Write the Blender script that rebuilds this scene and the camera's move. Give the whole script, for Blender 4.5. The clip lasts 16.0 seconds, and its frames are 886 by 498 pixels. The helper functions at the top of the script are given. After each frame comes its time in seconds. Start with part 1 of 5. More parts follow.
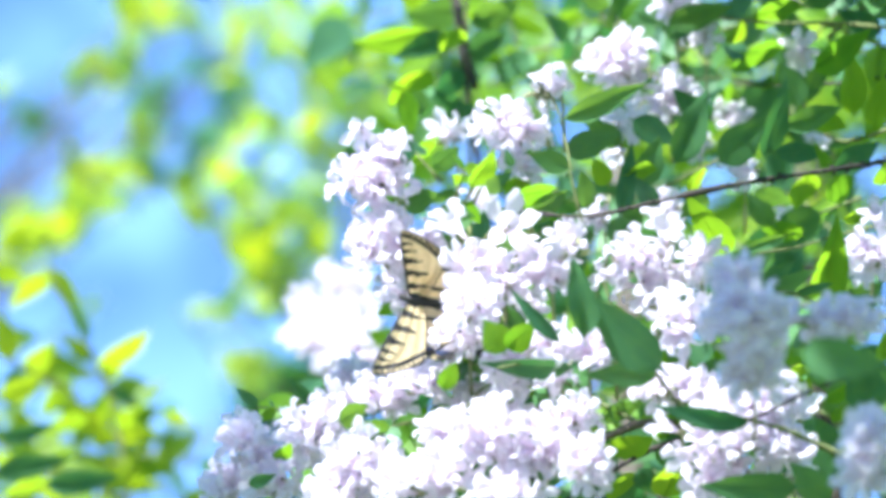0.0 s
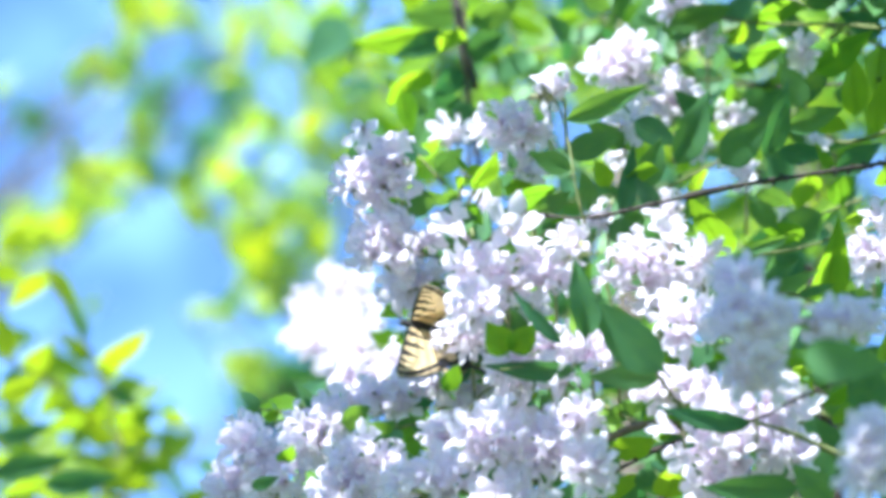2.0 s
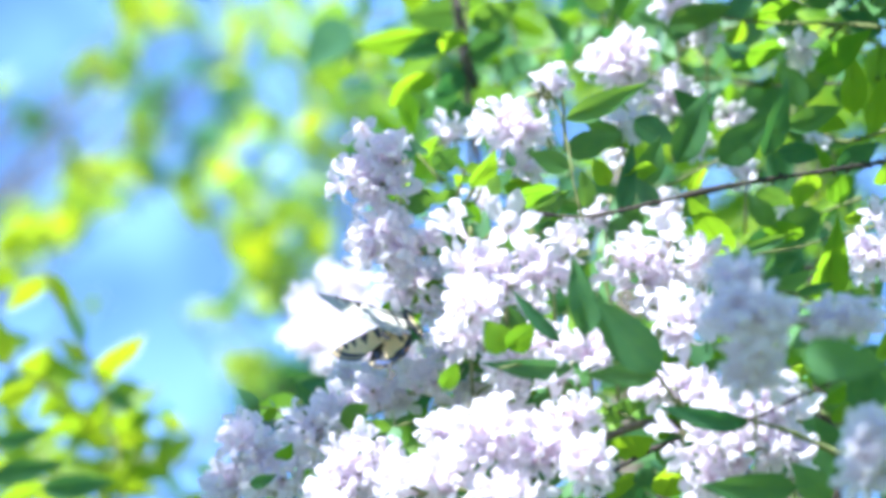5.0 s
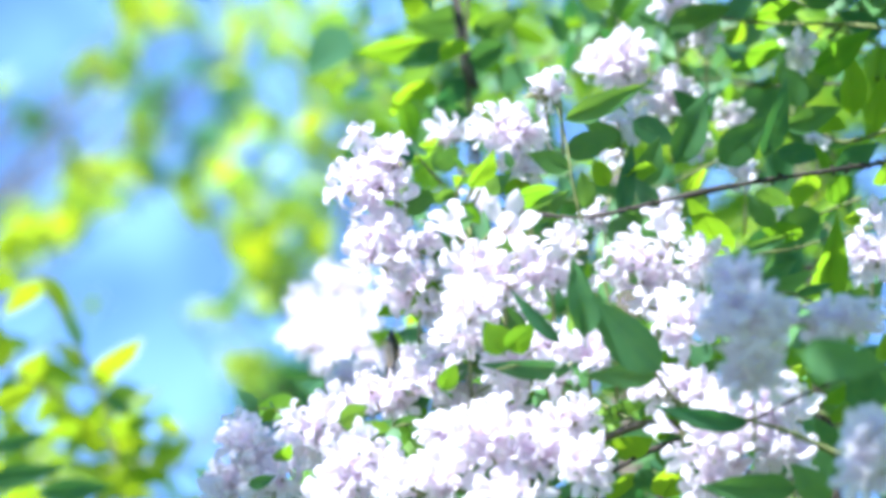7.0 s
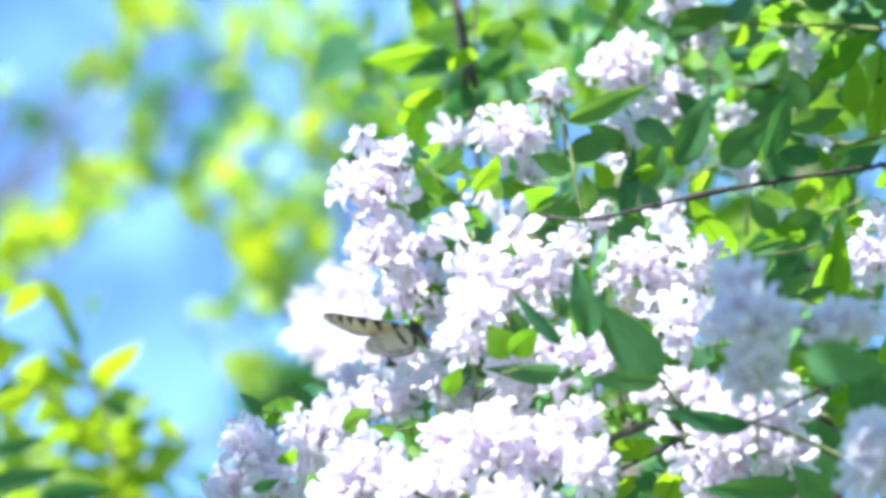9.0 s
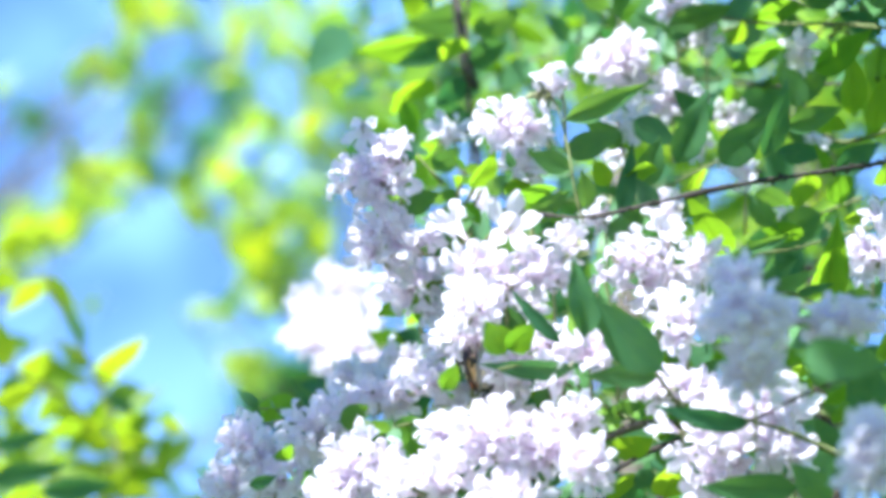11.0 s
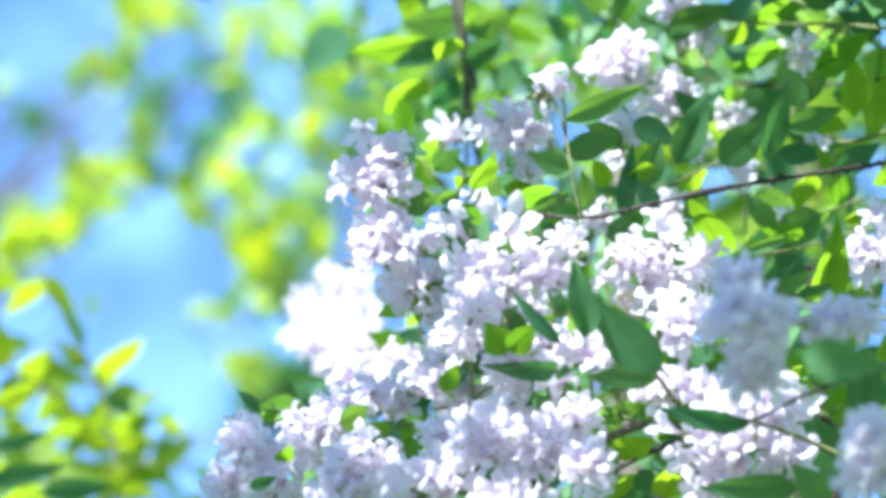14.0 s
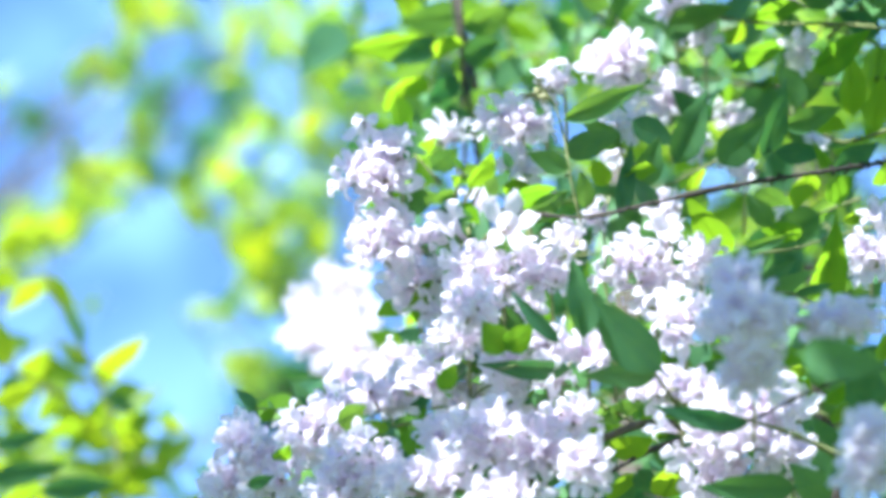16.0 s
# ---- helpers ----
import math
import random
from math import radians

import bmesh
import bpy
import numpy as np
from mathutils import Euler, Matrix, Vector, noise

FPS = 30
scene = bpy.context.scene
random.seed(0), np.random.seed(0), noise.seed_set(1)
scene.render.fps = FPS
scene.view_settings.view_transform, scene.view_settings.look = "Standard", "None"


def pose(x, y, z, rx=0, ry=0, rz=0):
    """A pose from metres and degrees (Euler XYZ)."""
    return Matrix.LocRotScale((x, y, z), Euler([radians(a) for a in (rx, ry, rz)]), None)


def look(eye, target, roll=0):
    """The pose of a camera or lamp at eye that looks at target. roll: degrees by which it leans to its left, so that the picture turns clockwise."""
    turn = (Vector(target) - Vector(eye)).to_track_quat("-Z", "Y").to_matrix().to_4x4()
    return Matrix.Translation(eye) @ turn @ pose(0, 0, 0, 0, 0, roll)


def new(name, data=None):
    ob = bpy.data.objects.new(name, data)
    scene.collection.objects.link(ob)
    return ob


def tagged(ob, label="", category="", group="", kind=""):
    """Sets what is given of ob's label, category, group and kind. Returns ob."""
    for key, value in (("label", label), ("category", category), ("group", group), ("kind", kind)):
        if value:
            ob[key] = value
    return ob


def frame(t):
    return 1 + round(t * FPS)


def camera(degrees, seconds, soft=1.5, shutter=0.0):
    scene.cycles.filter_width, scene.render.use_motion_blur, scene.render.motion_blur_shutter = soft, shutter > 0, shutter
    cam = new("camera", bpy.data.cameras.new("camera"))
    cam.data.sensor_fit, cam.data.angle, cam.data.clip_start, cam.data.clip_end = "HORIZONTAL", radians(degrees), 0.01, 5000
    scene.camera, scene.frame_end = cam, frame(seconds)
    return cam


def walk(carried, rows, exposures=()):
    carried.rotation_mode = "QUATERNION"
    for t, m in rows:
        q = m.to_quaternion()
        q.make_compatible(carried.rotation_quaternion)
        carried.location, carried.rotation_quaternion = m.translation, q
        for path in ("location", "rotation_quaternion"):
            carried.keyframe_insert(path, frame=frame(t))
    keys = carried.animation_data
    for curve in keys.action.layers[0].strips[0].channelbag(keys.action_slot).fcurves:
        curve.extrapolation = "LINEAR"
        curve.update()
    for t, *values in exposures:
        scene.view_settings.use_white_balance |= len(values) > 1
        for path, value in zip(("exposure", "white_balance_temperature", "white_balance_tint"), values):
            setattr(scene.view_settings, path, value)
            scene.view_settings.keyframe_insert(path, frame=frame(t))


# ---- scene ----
TILT = 20.0          # the camera looks up into the shrub, degrees
EYE = (0.0, 0.0, 1.5)
REACH = 2.26         # from the camera to the middle of the blossom, metres
cam = camera(12.0, 16.0, soft=4.4, shutter=0.6)
cam.data.dof.use_dof = True
cam.data.dof.focus_distance = REACH
cam.data.dof.aperture_fstop = 6.0
CAMPOSE = pose(*EYE, 90 + TILT, 0, 0)
walk(cam, [(0.0, CAMPOSE), (16.0, CAMPOSE)], exposures=[(0.0, 1.70, 5650, 6), (16.0, 1.70, 5650, 6)])

# ---- daylight ----
SUN = Vector((-0.50, -0.52, 0.69)).normalized()
world = bpy.data.worlds.new("sky")
scene.world = world
world.use_nodes = True
wn, wl = world.node_tree.nodes, world.node_tree.links
sky = wn.new("ShaderNodeTexSky")
sky.sky_type = "NISHITA"
sky.sun_disc = False
sky.sun_elevation = math.asin(SUN.z)
sky.sun_rotation = math.atan2(SUN.x, SUN.y)
sky.air_density, sky.dust_density, sky.ozone_density = 1.0, 0.05, 4.5
# thin fair-weather cloud all over the sky
cloud_at = wn.new("ShaderNodeTexCoord")
cloud = wn.new("ShaderNodeTexNoise")
cloud.inputs["Scale"].default_value = 40.0
cloud.inputs["Detail"].default_value = 4.0
wl.new(cloud_at.outputs["Generated"], cloud.inputs["Vector"])
thin = wn.new("ShaderNodeMapRange")
thin.inputs[1].default_value, thin.inputs[2].default_value = 0.42, 0.66
thin.inputs[3].default_value, thin.inputs[4].default_value = 0.0, 0.5
wl.new(cloud.outputs["Fac"], thin.inputs[0])
veil = wn.new("ShaderNodeMix")
veil.data_type = "RGBA"
veil.inputs[7].default_value = (2.9, 5.1, 9.6, 1)
wl.new(thin.outputs[0], veil.inputs[0])
clear = wn.new("ShaderNodeMix")
clear.data_type, clear.blend_type = "RGBA", "MULTIPLY"
clear.inputs[0].default_value = 1.0
clear.inputs[7].default_value = (0.80, 0.86, 1.0, 1)
wl.new(sky.outputs[0], clear.inputs[6])
wl.new(clear.outputs[2], veil.inputs[6])
wl.new(veil.outputs[2], wn["Background"].inputs[0])
wn["Background"].inputs[1].default_value = 0.087
lamp = bpy.data.lights.new("sun", "SUN")
lamp.energy, lamp.angle, lamp.color = 5.0, radians(0.53), (1.0, 0.96, 0.88)
sun = new("sun", lamp)
sun.matrix_world = look(SUN * 30, (0, 0, 0))


# ---- materials ----
def material(name):
    m = bpy.data.materials.new(name)
    m.use_nodes = True
    return m, m.node_tree.nodes, m.node_tree.links, m.node_tree.nodes["Principled BSDF"]


def ramp(n, stops):
    r = n.new("ShaderNodeValToRGB")
    e = r.color_ramp.elements
    e[0].position, e[0].color = stops[0][0], (*stops[0][1], 1)
    e[1].position, e[1].color = stops[-1][0], (*stops[-1][1], 1)
    for p, c in stops[1:-1]:
        e.new(p).color = (*c, 1)
    return r


def leaf_material(name, dark, light, through_dark, through_light, share, island=False):
    """A leaf blade: a waxy upper skin, and the warmer green of light that comes through it."""
    m, n, l, b = material(name)
    if island:
        rnd = n.new("ShaderNodeNewGeometry").outputs["Random Per Island"]
    else:
        rnd = n.new("ShaderNodeObjectInfo").outputs["Random"]
    coord = n.new("ShaderNodeTexCoord")
    blotch = n.new("ShaderNodeTexNoise")
    blotch.inputs["Scale"].default_value = 4.0 if not island else 30.0
    blotch.inputs["Detail"].default_value = 3.0
    l.new(coord.outputs["Object"], blotch.inputs["Vector"])
    mix = n.new("ShaderNodeMath")
    mix.operation = "MULTIPLY_ADD"
    l.new(blotch.outputs["Fac"], mix.inputs[0])
    mix.inputs[1].default_value = 0.5
    half = n.new("ShaderNodeMath")
    half.operation = "MULTIPLY"
    l.new(rnd, half.inputs[0])
    half.inputs[1].default_value = 0.7
    l.new(half.outputs[0], mix.inputs[2])
    front = ramp(n, [(0.15, dark), (0.95, light)])
    back = ramp(n, [(0.15, through_dark), (0.95, through_light)])
    l.new(mix.outputs[0], front.inputs[0])
    l.new(mix.outputs[0], back.inputs[0])
    l.new(front.outputs[0], b.inputs["Base Color"])
    b.inputs["Roughness"].default_value = 0.6 if island else 0.5
    b.inputs["Specular IOR Level"].default_value = 0.2 if island else 0.35
    t = n.new("ShaderNodeBsdfTranslucent")
    l.new(back.outputs[0], t.inputs[0])
    s = n.new("ShaderNodeMixShader")
    s.inputs[0].default_value = share
    l.new(b.outputs[0], s.inputs[1])
    l.new(t.outputs[0], s.inputs[2])
    l.new(s.outputs[0], n["Material Output"].inputs["Surface"])
    if not island:
        # side veins, slanting off the midrib
        vein = n.new("ShaderNodeTexWave")
        vein.bands_direction = "X"
        vein.inputs["Scale"].default_value = 3.2
        vein.inputs["Distortion"].default_value = 1.5
        skew = n.new("ShaderNodeMapping")
        skew.inputs["Rotation"].default_value = (0, 0, 0.5)
        l.new(coord.outputs["Object"], skew.inputs[0])
        l.new(skew.outputs[0], vein.inputs["Vector"])
        bump = n.new("ShaderNodeBump")
        bump.inputs["Strength"].default_value = 0.015
        bump.inputs["Distance"].default_value = 0.02
        l.new(vein.outputs["Fac"], bump.inputs["Height"])
        l.new(bump.outputs[0], b.inputs["Normal"])
    return m


LEAF = leaf_material("leaf_green", (0.042, 0.11, 0.06), (0.085, 0.19, 0.065), (0.05, 0.30, 0.08), (0.42, 0.70, 0.05), 0.25)
# shade is put into this darker crown colour; the lighter crown stands for sun
SHADED_CROWN = leaf_material("shaded_crown_green", (0.03, 0.11, 0.04), (0.07, 0.19, 0.05), (0.08, 0.30, 0.06), (0.22, 0.46, 0.06), 0.45, island=True)
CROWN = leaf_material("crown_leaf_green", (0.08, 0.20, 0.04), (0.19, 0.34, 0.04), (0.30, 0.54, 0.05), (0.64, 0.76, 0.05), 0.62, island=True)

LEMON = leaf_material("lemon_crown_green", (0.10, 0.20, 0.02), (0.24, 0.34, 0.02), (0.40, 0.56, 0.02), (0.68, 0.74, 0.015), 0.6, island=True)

# brighter copy of the leaf skin; the glow of backlight is in its colour
BACKLIT = leaf_material("backlit_leaf_yellow_green", (0.08, 0.20, 0.02), (0.21, 0.35, 0.02), (0.20, 0.45, 0.015), (0.46, 0.66, 0.012), 0.52)

LIME = leaf_material("sapling_leaf_lime", (0.09, 0.18, 0.02), (0.19, 0.27, 0.02), (0.32, 0.50, 0.012), (0.54, 0.66, 0.01), 0.52)


def petal_material():
    m, n, l, b = material("petal_white_lilac")
    coord = n.new("ShaderNodeTexCoord")
    sep = n.new("ShaderNodeSeparateXYZ")
    l.new(coord.outputs["Object"], sep.inputs[0])
    # pink tube that opens into near-white lobes
    tone = ramp(n, [(0.0, (0.85, 0.63, 0.73)), (0.5, (0.87, 0.77, 0.875)), (0.95, (0.89, 0.812, 0.90))])
    grain = n.new("ShaderNodeTexNoise")
    grain.inputs["Scale"].default_value = 6.0
    l.new(coord.outputs["Object"], grain.inputs["Vector"])
    add = n.new("ShaderNodeMath")
    add.operation = "MULTIPLY_ADD"
    l.new(grain.outputs["Fac"], add.inputs[0])
    add.inputs[1].default_value = 0.3
    l.new(sep.outputs["Z"], add.inputs[2])
    l.new(add.outputs[0], tone.inputs[0])
    l.new(tone.outputs[0], b.inputs["Base Color"])
    b.inputs["Roughness"].default_value = 0.6
    b.inputs["Specular IOR Level"].default_value = 0.2
    t = n.new("ShaderNodeBsdfTranslucent")
    l.new(tone.outputs[0], t.inputs[0])
    s = n.new("ShaderNodeMixShader")
    s.inputs[0].default_value = 0.6
    l.new(b.outputs[0], s.inputs[1])
    l.new(t.outputs[0], s.inputs[2])
    l.new(s.outputs[0], n["Material Output"].inputs["Surface"])
    return m


PETAL = petal_material()


def rough_material(name, dark, light, scale, rough=0.8, bump=0.4, dist=0.002):
    m, n, l, b = material(name)
    coord = n.new("ShaderNodeTexCoord")
    grain = n.new("ShaderNodeTexNoise")
    grain.inputs["Scale"].default_value = scale
    grain.inputs["Detail"].default_value = 6.0
    l.new(coord.outputs["Object"], grain.inputs["Vector"])
    tone = ramp(n, [(0.3, dark), (0.7, light)])
    l.new(grain.outputs["Fac"], tone.inputs[0])
    l.new(tone.outputs[0], b.inputs["Base Color"])
    b.inputs["Roughness"].default_value = rough
    bp = n.new("ShaderNodeBump")
    bp.inputs["Strength"].default_value = bump
    bp.inputs["Distance"].default_value = dist
    l.new(grain.outputs["Fac"], bp.inputs["Height"])
    l.new(bp.outputs[0], b.inputs["Normal"])
    return m


# bark darker than its own brown: the bough's shade is in this colour
BARK = rough_material("bark_brown_shaded", (0.018, 0.014, 0.012), (0.06, 0.044, 0.034), 180)
TWIG = rough_material("twig_green", (0.10, 0.13, 0.04), (0.22, 0.22, 0.08), 200)
CALYX = rough_material("calyx_green", (0.20, 0.26, 0.10), (0.42, 0.36, 0.22), 300)
TRUNK = rough_material("trunk_grey_brown", (0.08, 0.065, 0.05), (0.20, 0.16, 0.12), 14, dist=0.02)
SOIL = rough_material("grass_ground", (0.03, 0.06, 0.015), (0.09, 0.13, 0.03), 3, dist=0.05)
YELLOW = rough_material("wing_cream_yellow", (0.70, 0.53, 0.30), (0.82, 0.67, 0.41), 220, 0.65, 0.15)
# pale underside, brightened further to stand for fill light off the blossom
CREAM = rough_material("wing_pale_lit_underside", (0.84, 0.81, 0.77), (0.92, 0.90, 0.87), 220, 0.65, 0.15)
# black underside margin turned grey: the overexposed look is in the colour
GREY = rough_material("wing_overexposed_margin", (0.30, 0.29, 0.29), (0.46, 0.44, 0.42), 220, 0.65, 0.15)
BLACK = rough_material("wing_black", (0.012, 0.011, 0.012), (0.03, 0.025, 0.025), 300, 0.6, 0.2)
BLUE = rough_material("wing_blue_scales", (0.03, 0.04, 0.10), (0.06, 0.09, 0.22), 300, 0.5, 0.2)
ORANGE = rough_material("wing_orange_spot", (0.40, 0.14, 0.04), (0.5, 0.2, 0.06), 300, 0.6, 0.2)


def let_light_through(m, colour, share):
    n, l = m.node_tree.nodes, m.node_tree.links
    t = n.new("ShaderNodeBsdfTranslucent")
    t.inputs[0].default_value = (*colour, 1)
    s = n.new("ShaderNodeMixShader")
    s.inputs[0].default_value = share
    l.new(n["Principled BSDF"].outputs[0], s.inputs[1])
    l.new(t.outputs[0], s.inputs[2])
    l.new(s.outputs[0], n["Material Output"].inputs["Surface"])


let_light_through(YELLOW, (0.86, 0.70, 0.42), 0.4)
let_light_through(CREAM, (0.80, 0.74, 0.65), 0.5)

# ---- the shrub's own frame: across, away from the path, and up along its lean, in centimetres ----
LEAN = pose(*EYE, TILT, 0, 0)


def spot(x, d, z):
    return LEAN @ Vector((x / 100, REACH + d / 100, z / 100))


def way(x, d, z):
    return LEAN.to_3x3() @ Vector((x, d, z))


def part(name, mesh, parent, place=None, label=""):
    """One mesh object under a thing or under a part; place: its pose in the world while its parents stand unturned."""
    ob = new(name, mesh)
    ob.parent = parent
    m = place if place is not None else Matrix.Identity(4)
    up, off = parent, Vector((0, 0, 0))
    while up is not None:
        off += up.location
        up = up.parent
    ob.matrix_basis = Matrix.Translation(-off) @ m
    return tagged(ob, label)


def mesh_of(name, verts, faces, *mats, smooth=True):
    me = bpy.data.meshes.new(name)
    me.from_pydata([tuple(v) for v in verts], [], faces)
    for m in mats:
        me.materials.append(m)
    if smooth:
        me.polygons.foreach_set("use_smooth", [True] * len(me.polygons))
    me.update()
    return me


def tube(path, r0, r1, sides=6, knots=0.0, seed=0):
    """Verts and faces of a tapering stem along a path, with swollen nodes."""
    rng = random.Random(seed)
    vs, fs = [], []
    n = len(path)
    for i, p in enumerate(path):
        a = (path[min(i + 1, n - 1)] - path[max(i - 1, 0)]).normalized()
        u = a.orthogonal().normalized()
        w = a.cross(u)
        r = r0 + (r1 - r0) * i / (n - 1)
        r *= 1 + knots * (rng.random() ** 3)
        for k in range(sides):
            g = 2 * math.pi * k / sides
            vs.append(p + (u * math.cos(g) + w * math.sin(g)) * r)
    for i in range(n - 1):
        for k in range(sides):
            k2 = (k + 1) % sides
            fs.append((i * sides + k, i * sides + k2, (i + 1) * sides + k2, (i + 1) * sides + k))
    fs.append(tuple(range(sides))[::-1])
    fs.append(tuple((n - 1) * sides + k for k in range(sides)))
    return vs, fs


def smooth_path(points, steps=6):
    pts = [points[0] * 2 - points[1], *points, points[-1] * 2 - points[-2]]
    out = []
    for i in range(1, len(pts) - 2):
        p0, p1, p2, p3 = pts[i - 1:i + 3]
        for s in range(steps):
            t = s / steps
            out.append(0.5 * (p1 * 2 + (p2 - p0) * t + (p0 * 2 - p1 * 5 + p2 * 4 - p3) * t * t + (p1 * 3 - p0 - p2 * 3 + p3) * t ** 3))
    out.append(points[-1])
    return out


# ---- leaf blades: unit length along x, unit width along y, face up z ----
def blade_rows(seg):
    return [(i / seg, max(0.02, math.sin(math.pi * (i / seg) ** 0.74) ** 0.85 * (1 - 0.42 * (i / seg) ** 3))) for i in range(seg + 1)]


def leaf_mesh(name, bend, fold, wave, seed, mat):
    rng = random.Random(seed)
    vs, fs = [], []
    seg = 12
    cols = (-1, -0.5, 0, 0.5, 1)
    for i, (t, w) in enumerate(blade_rows(seg)):
        for c in cols:
            y = c * w * 0.5 * (1 + rng.uniform(-0.06, 0.06))
            z = -bend * t * t + fold * abs(y) - 0.10 * fold * (c * c) * w + wave * math.sin(7 * t + 3 * c + seed)
            vs.append((t, y, z))
    for i in range(seg):
        for c in range(4):
            a = i * 5 + c
            fs.append((a, a + 5, a + 6, a + 1))
    # the midrib and the short stalk
    k = len(vs)
    for i in range(seg + 1):
        t = -0.10 + 1.05 * i / seg
        z = -bend * max(t, 0) ** 2
        r = 0.009 * (1.15 - t)
        vs += [(t, -r * 2, z - r * 0.4), (t, 0, z - r * 2.2), (t, r * 2, z - r * 0.4), (t, 0, z + r * 0.7)]
    for i in range(seg):
        for j in range(4):
            a, b2 = k + i * 4 + j, k + i * 4 + (j + 1) % 4
            fs.append((a, b2, b2 + 4, a + 4))
    return mesh_of(name, vs, fs, mat)


LEAVES = [leaf_mesh("leaf_blade", b, f, w, i, skin) for skin in (LEAF, BACKLIT, LIME) for i, (b, f, w) in enumerate(
    [(0.06, 0.10, 0.010), (0.16, 0.16, 0.012), (0.26, 0.12, 0.014), (-0.05, 0.08, 0.012), (0.10, 0.22, 0.014)])]


def leaf(stem, x0, d0, z0, x1, d1, z1, width, roll, shape=0):
    """A leaf from its base to its tip (centimetres in the shrub's frame), turned by roll about its midrib."""
    p, q = spot(x0, d0, z0), spot(x1, d1, z1)
    a = q - p
    size = a.length
    a.normalize()
    out = way(0, -1, 0)
    n = (out - a * out.dot(a)).normalized()
    n = Matrix.Rotation(radians(roll), 3, a) @ n
    y = n.cross(a)
    m = Matrix((a, y, n)).transposed().to_4x4()
    m.translation = p
    me = LEAVES[shape % len(LEAVES)]
    return part("leaf", me, stem, m @ Matrix.Diagonal((size, width / 100, size * 0.6 + width / 250, 1)))


# ---- blossom: a flared tube that opens into five separate tongues, along z, about one unit long ----
def flower_mesh(name, seed, spread):
    rng = random.Random(seed)
    vs, fs = [], []
    K = 10
    for z, r in ((0.0, 0.07), (0.28, 0.10), (0.54, 0.22), (0.78, 0.35)):
        for k in range(K):
            g = 2 * math.pi * k / K
            vs.append((r * math.cos(g), r * math.sin(g), z))
    for i in range(3):
        for k in range(K):
            k2 = (k + 1) % K
            fs.append((i * K + k, i * K + k2, (i + 1) * K + k2, (i + 1) * K + k))
    for i in range(5):
        g0 = 2 * math.pi * (i + 0.5) / 5
        size = 1 + rng.uniform(-0.16, 0.18) + (0.12 if i in (0, 4) else 0)
        curl, twist, skew = rng.uniform(0.0, 0.36), rng.uniform(-0.22, 0.22), rng.uniform(-0.12, 0.12)
        o = len(vs)
        for row in range(5):
            t = row / 4
            half = (0.20, 0.23, 0.26, 0.22, 0.08)[row] * (0.92 + 0.08 * size)
            for c in (-1, -0.5, 0, 0.5, 1):
                r = 0.32 + 0.45 * t * size * spread - (0.07 * c * c if row in (2, 3) else 0)
                side = c * half + skew * t
                up = 0.765 + 0.25 * math.sin(1.7 * t) * (2 - spread) - curl * t * t + twist * c * t + 0.10 * (1 - c * c) * t - 0.03 * math.sin(9 * c * t + seed)
                vs.append((r * math.cos(g0) - side * math.sin(g0), r * math.sin(g0) + side * math.cos(g0), up))
        for row in range(4):
            for c in range(4):
                q = o + row * 5 + c
                fs.append((q, q + 1, q + 6, q + 5))
    return mesh_of(name, vs, fs, PETAL)


FLOWERS = [flower_mesh("flower", i, s) for i, s in enumerate((1.0, 1.12, 0.82, 0.92, 1.2, 1.05, 0.7))]


def flower(cluster, p, axis, size, kind, spin):
    z = axis.normalized()
    x = z.orthogonal().normalized()
    x = Matrix.Rotation(spin, 3, z) @ x
    y = z.cross(x)
    m = Matrix((x, y, z)).transposed().to_4x4()
    m.translation = p
    return part("flower", FLOWERS[kind % len(FLOWERS)], cluster, m @ Matrix.Diagonal((size, size, size * 1.35, 1)))


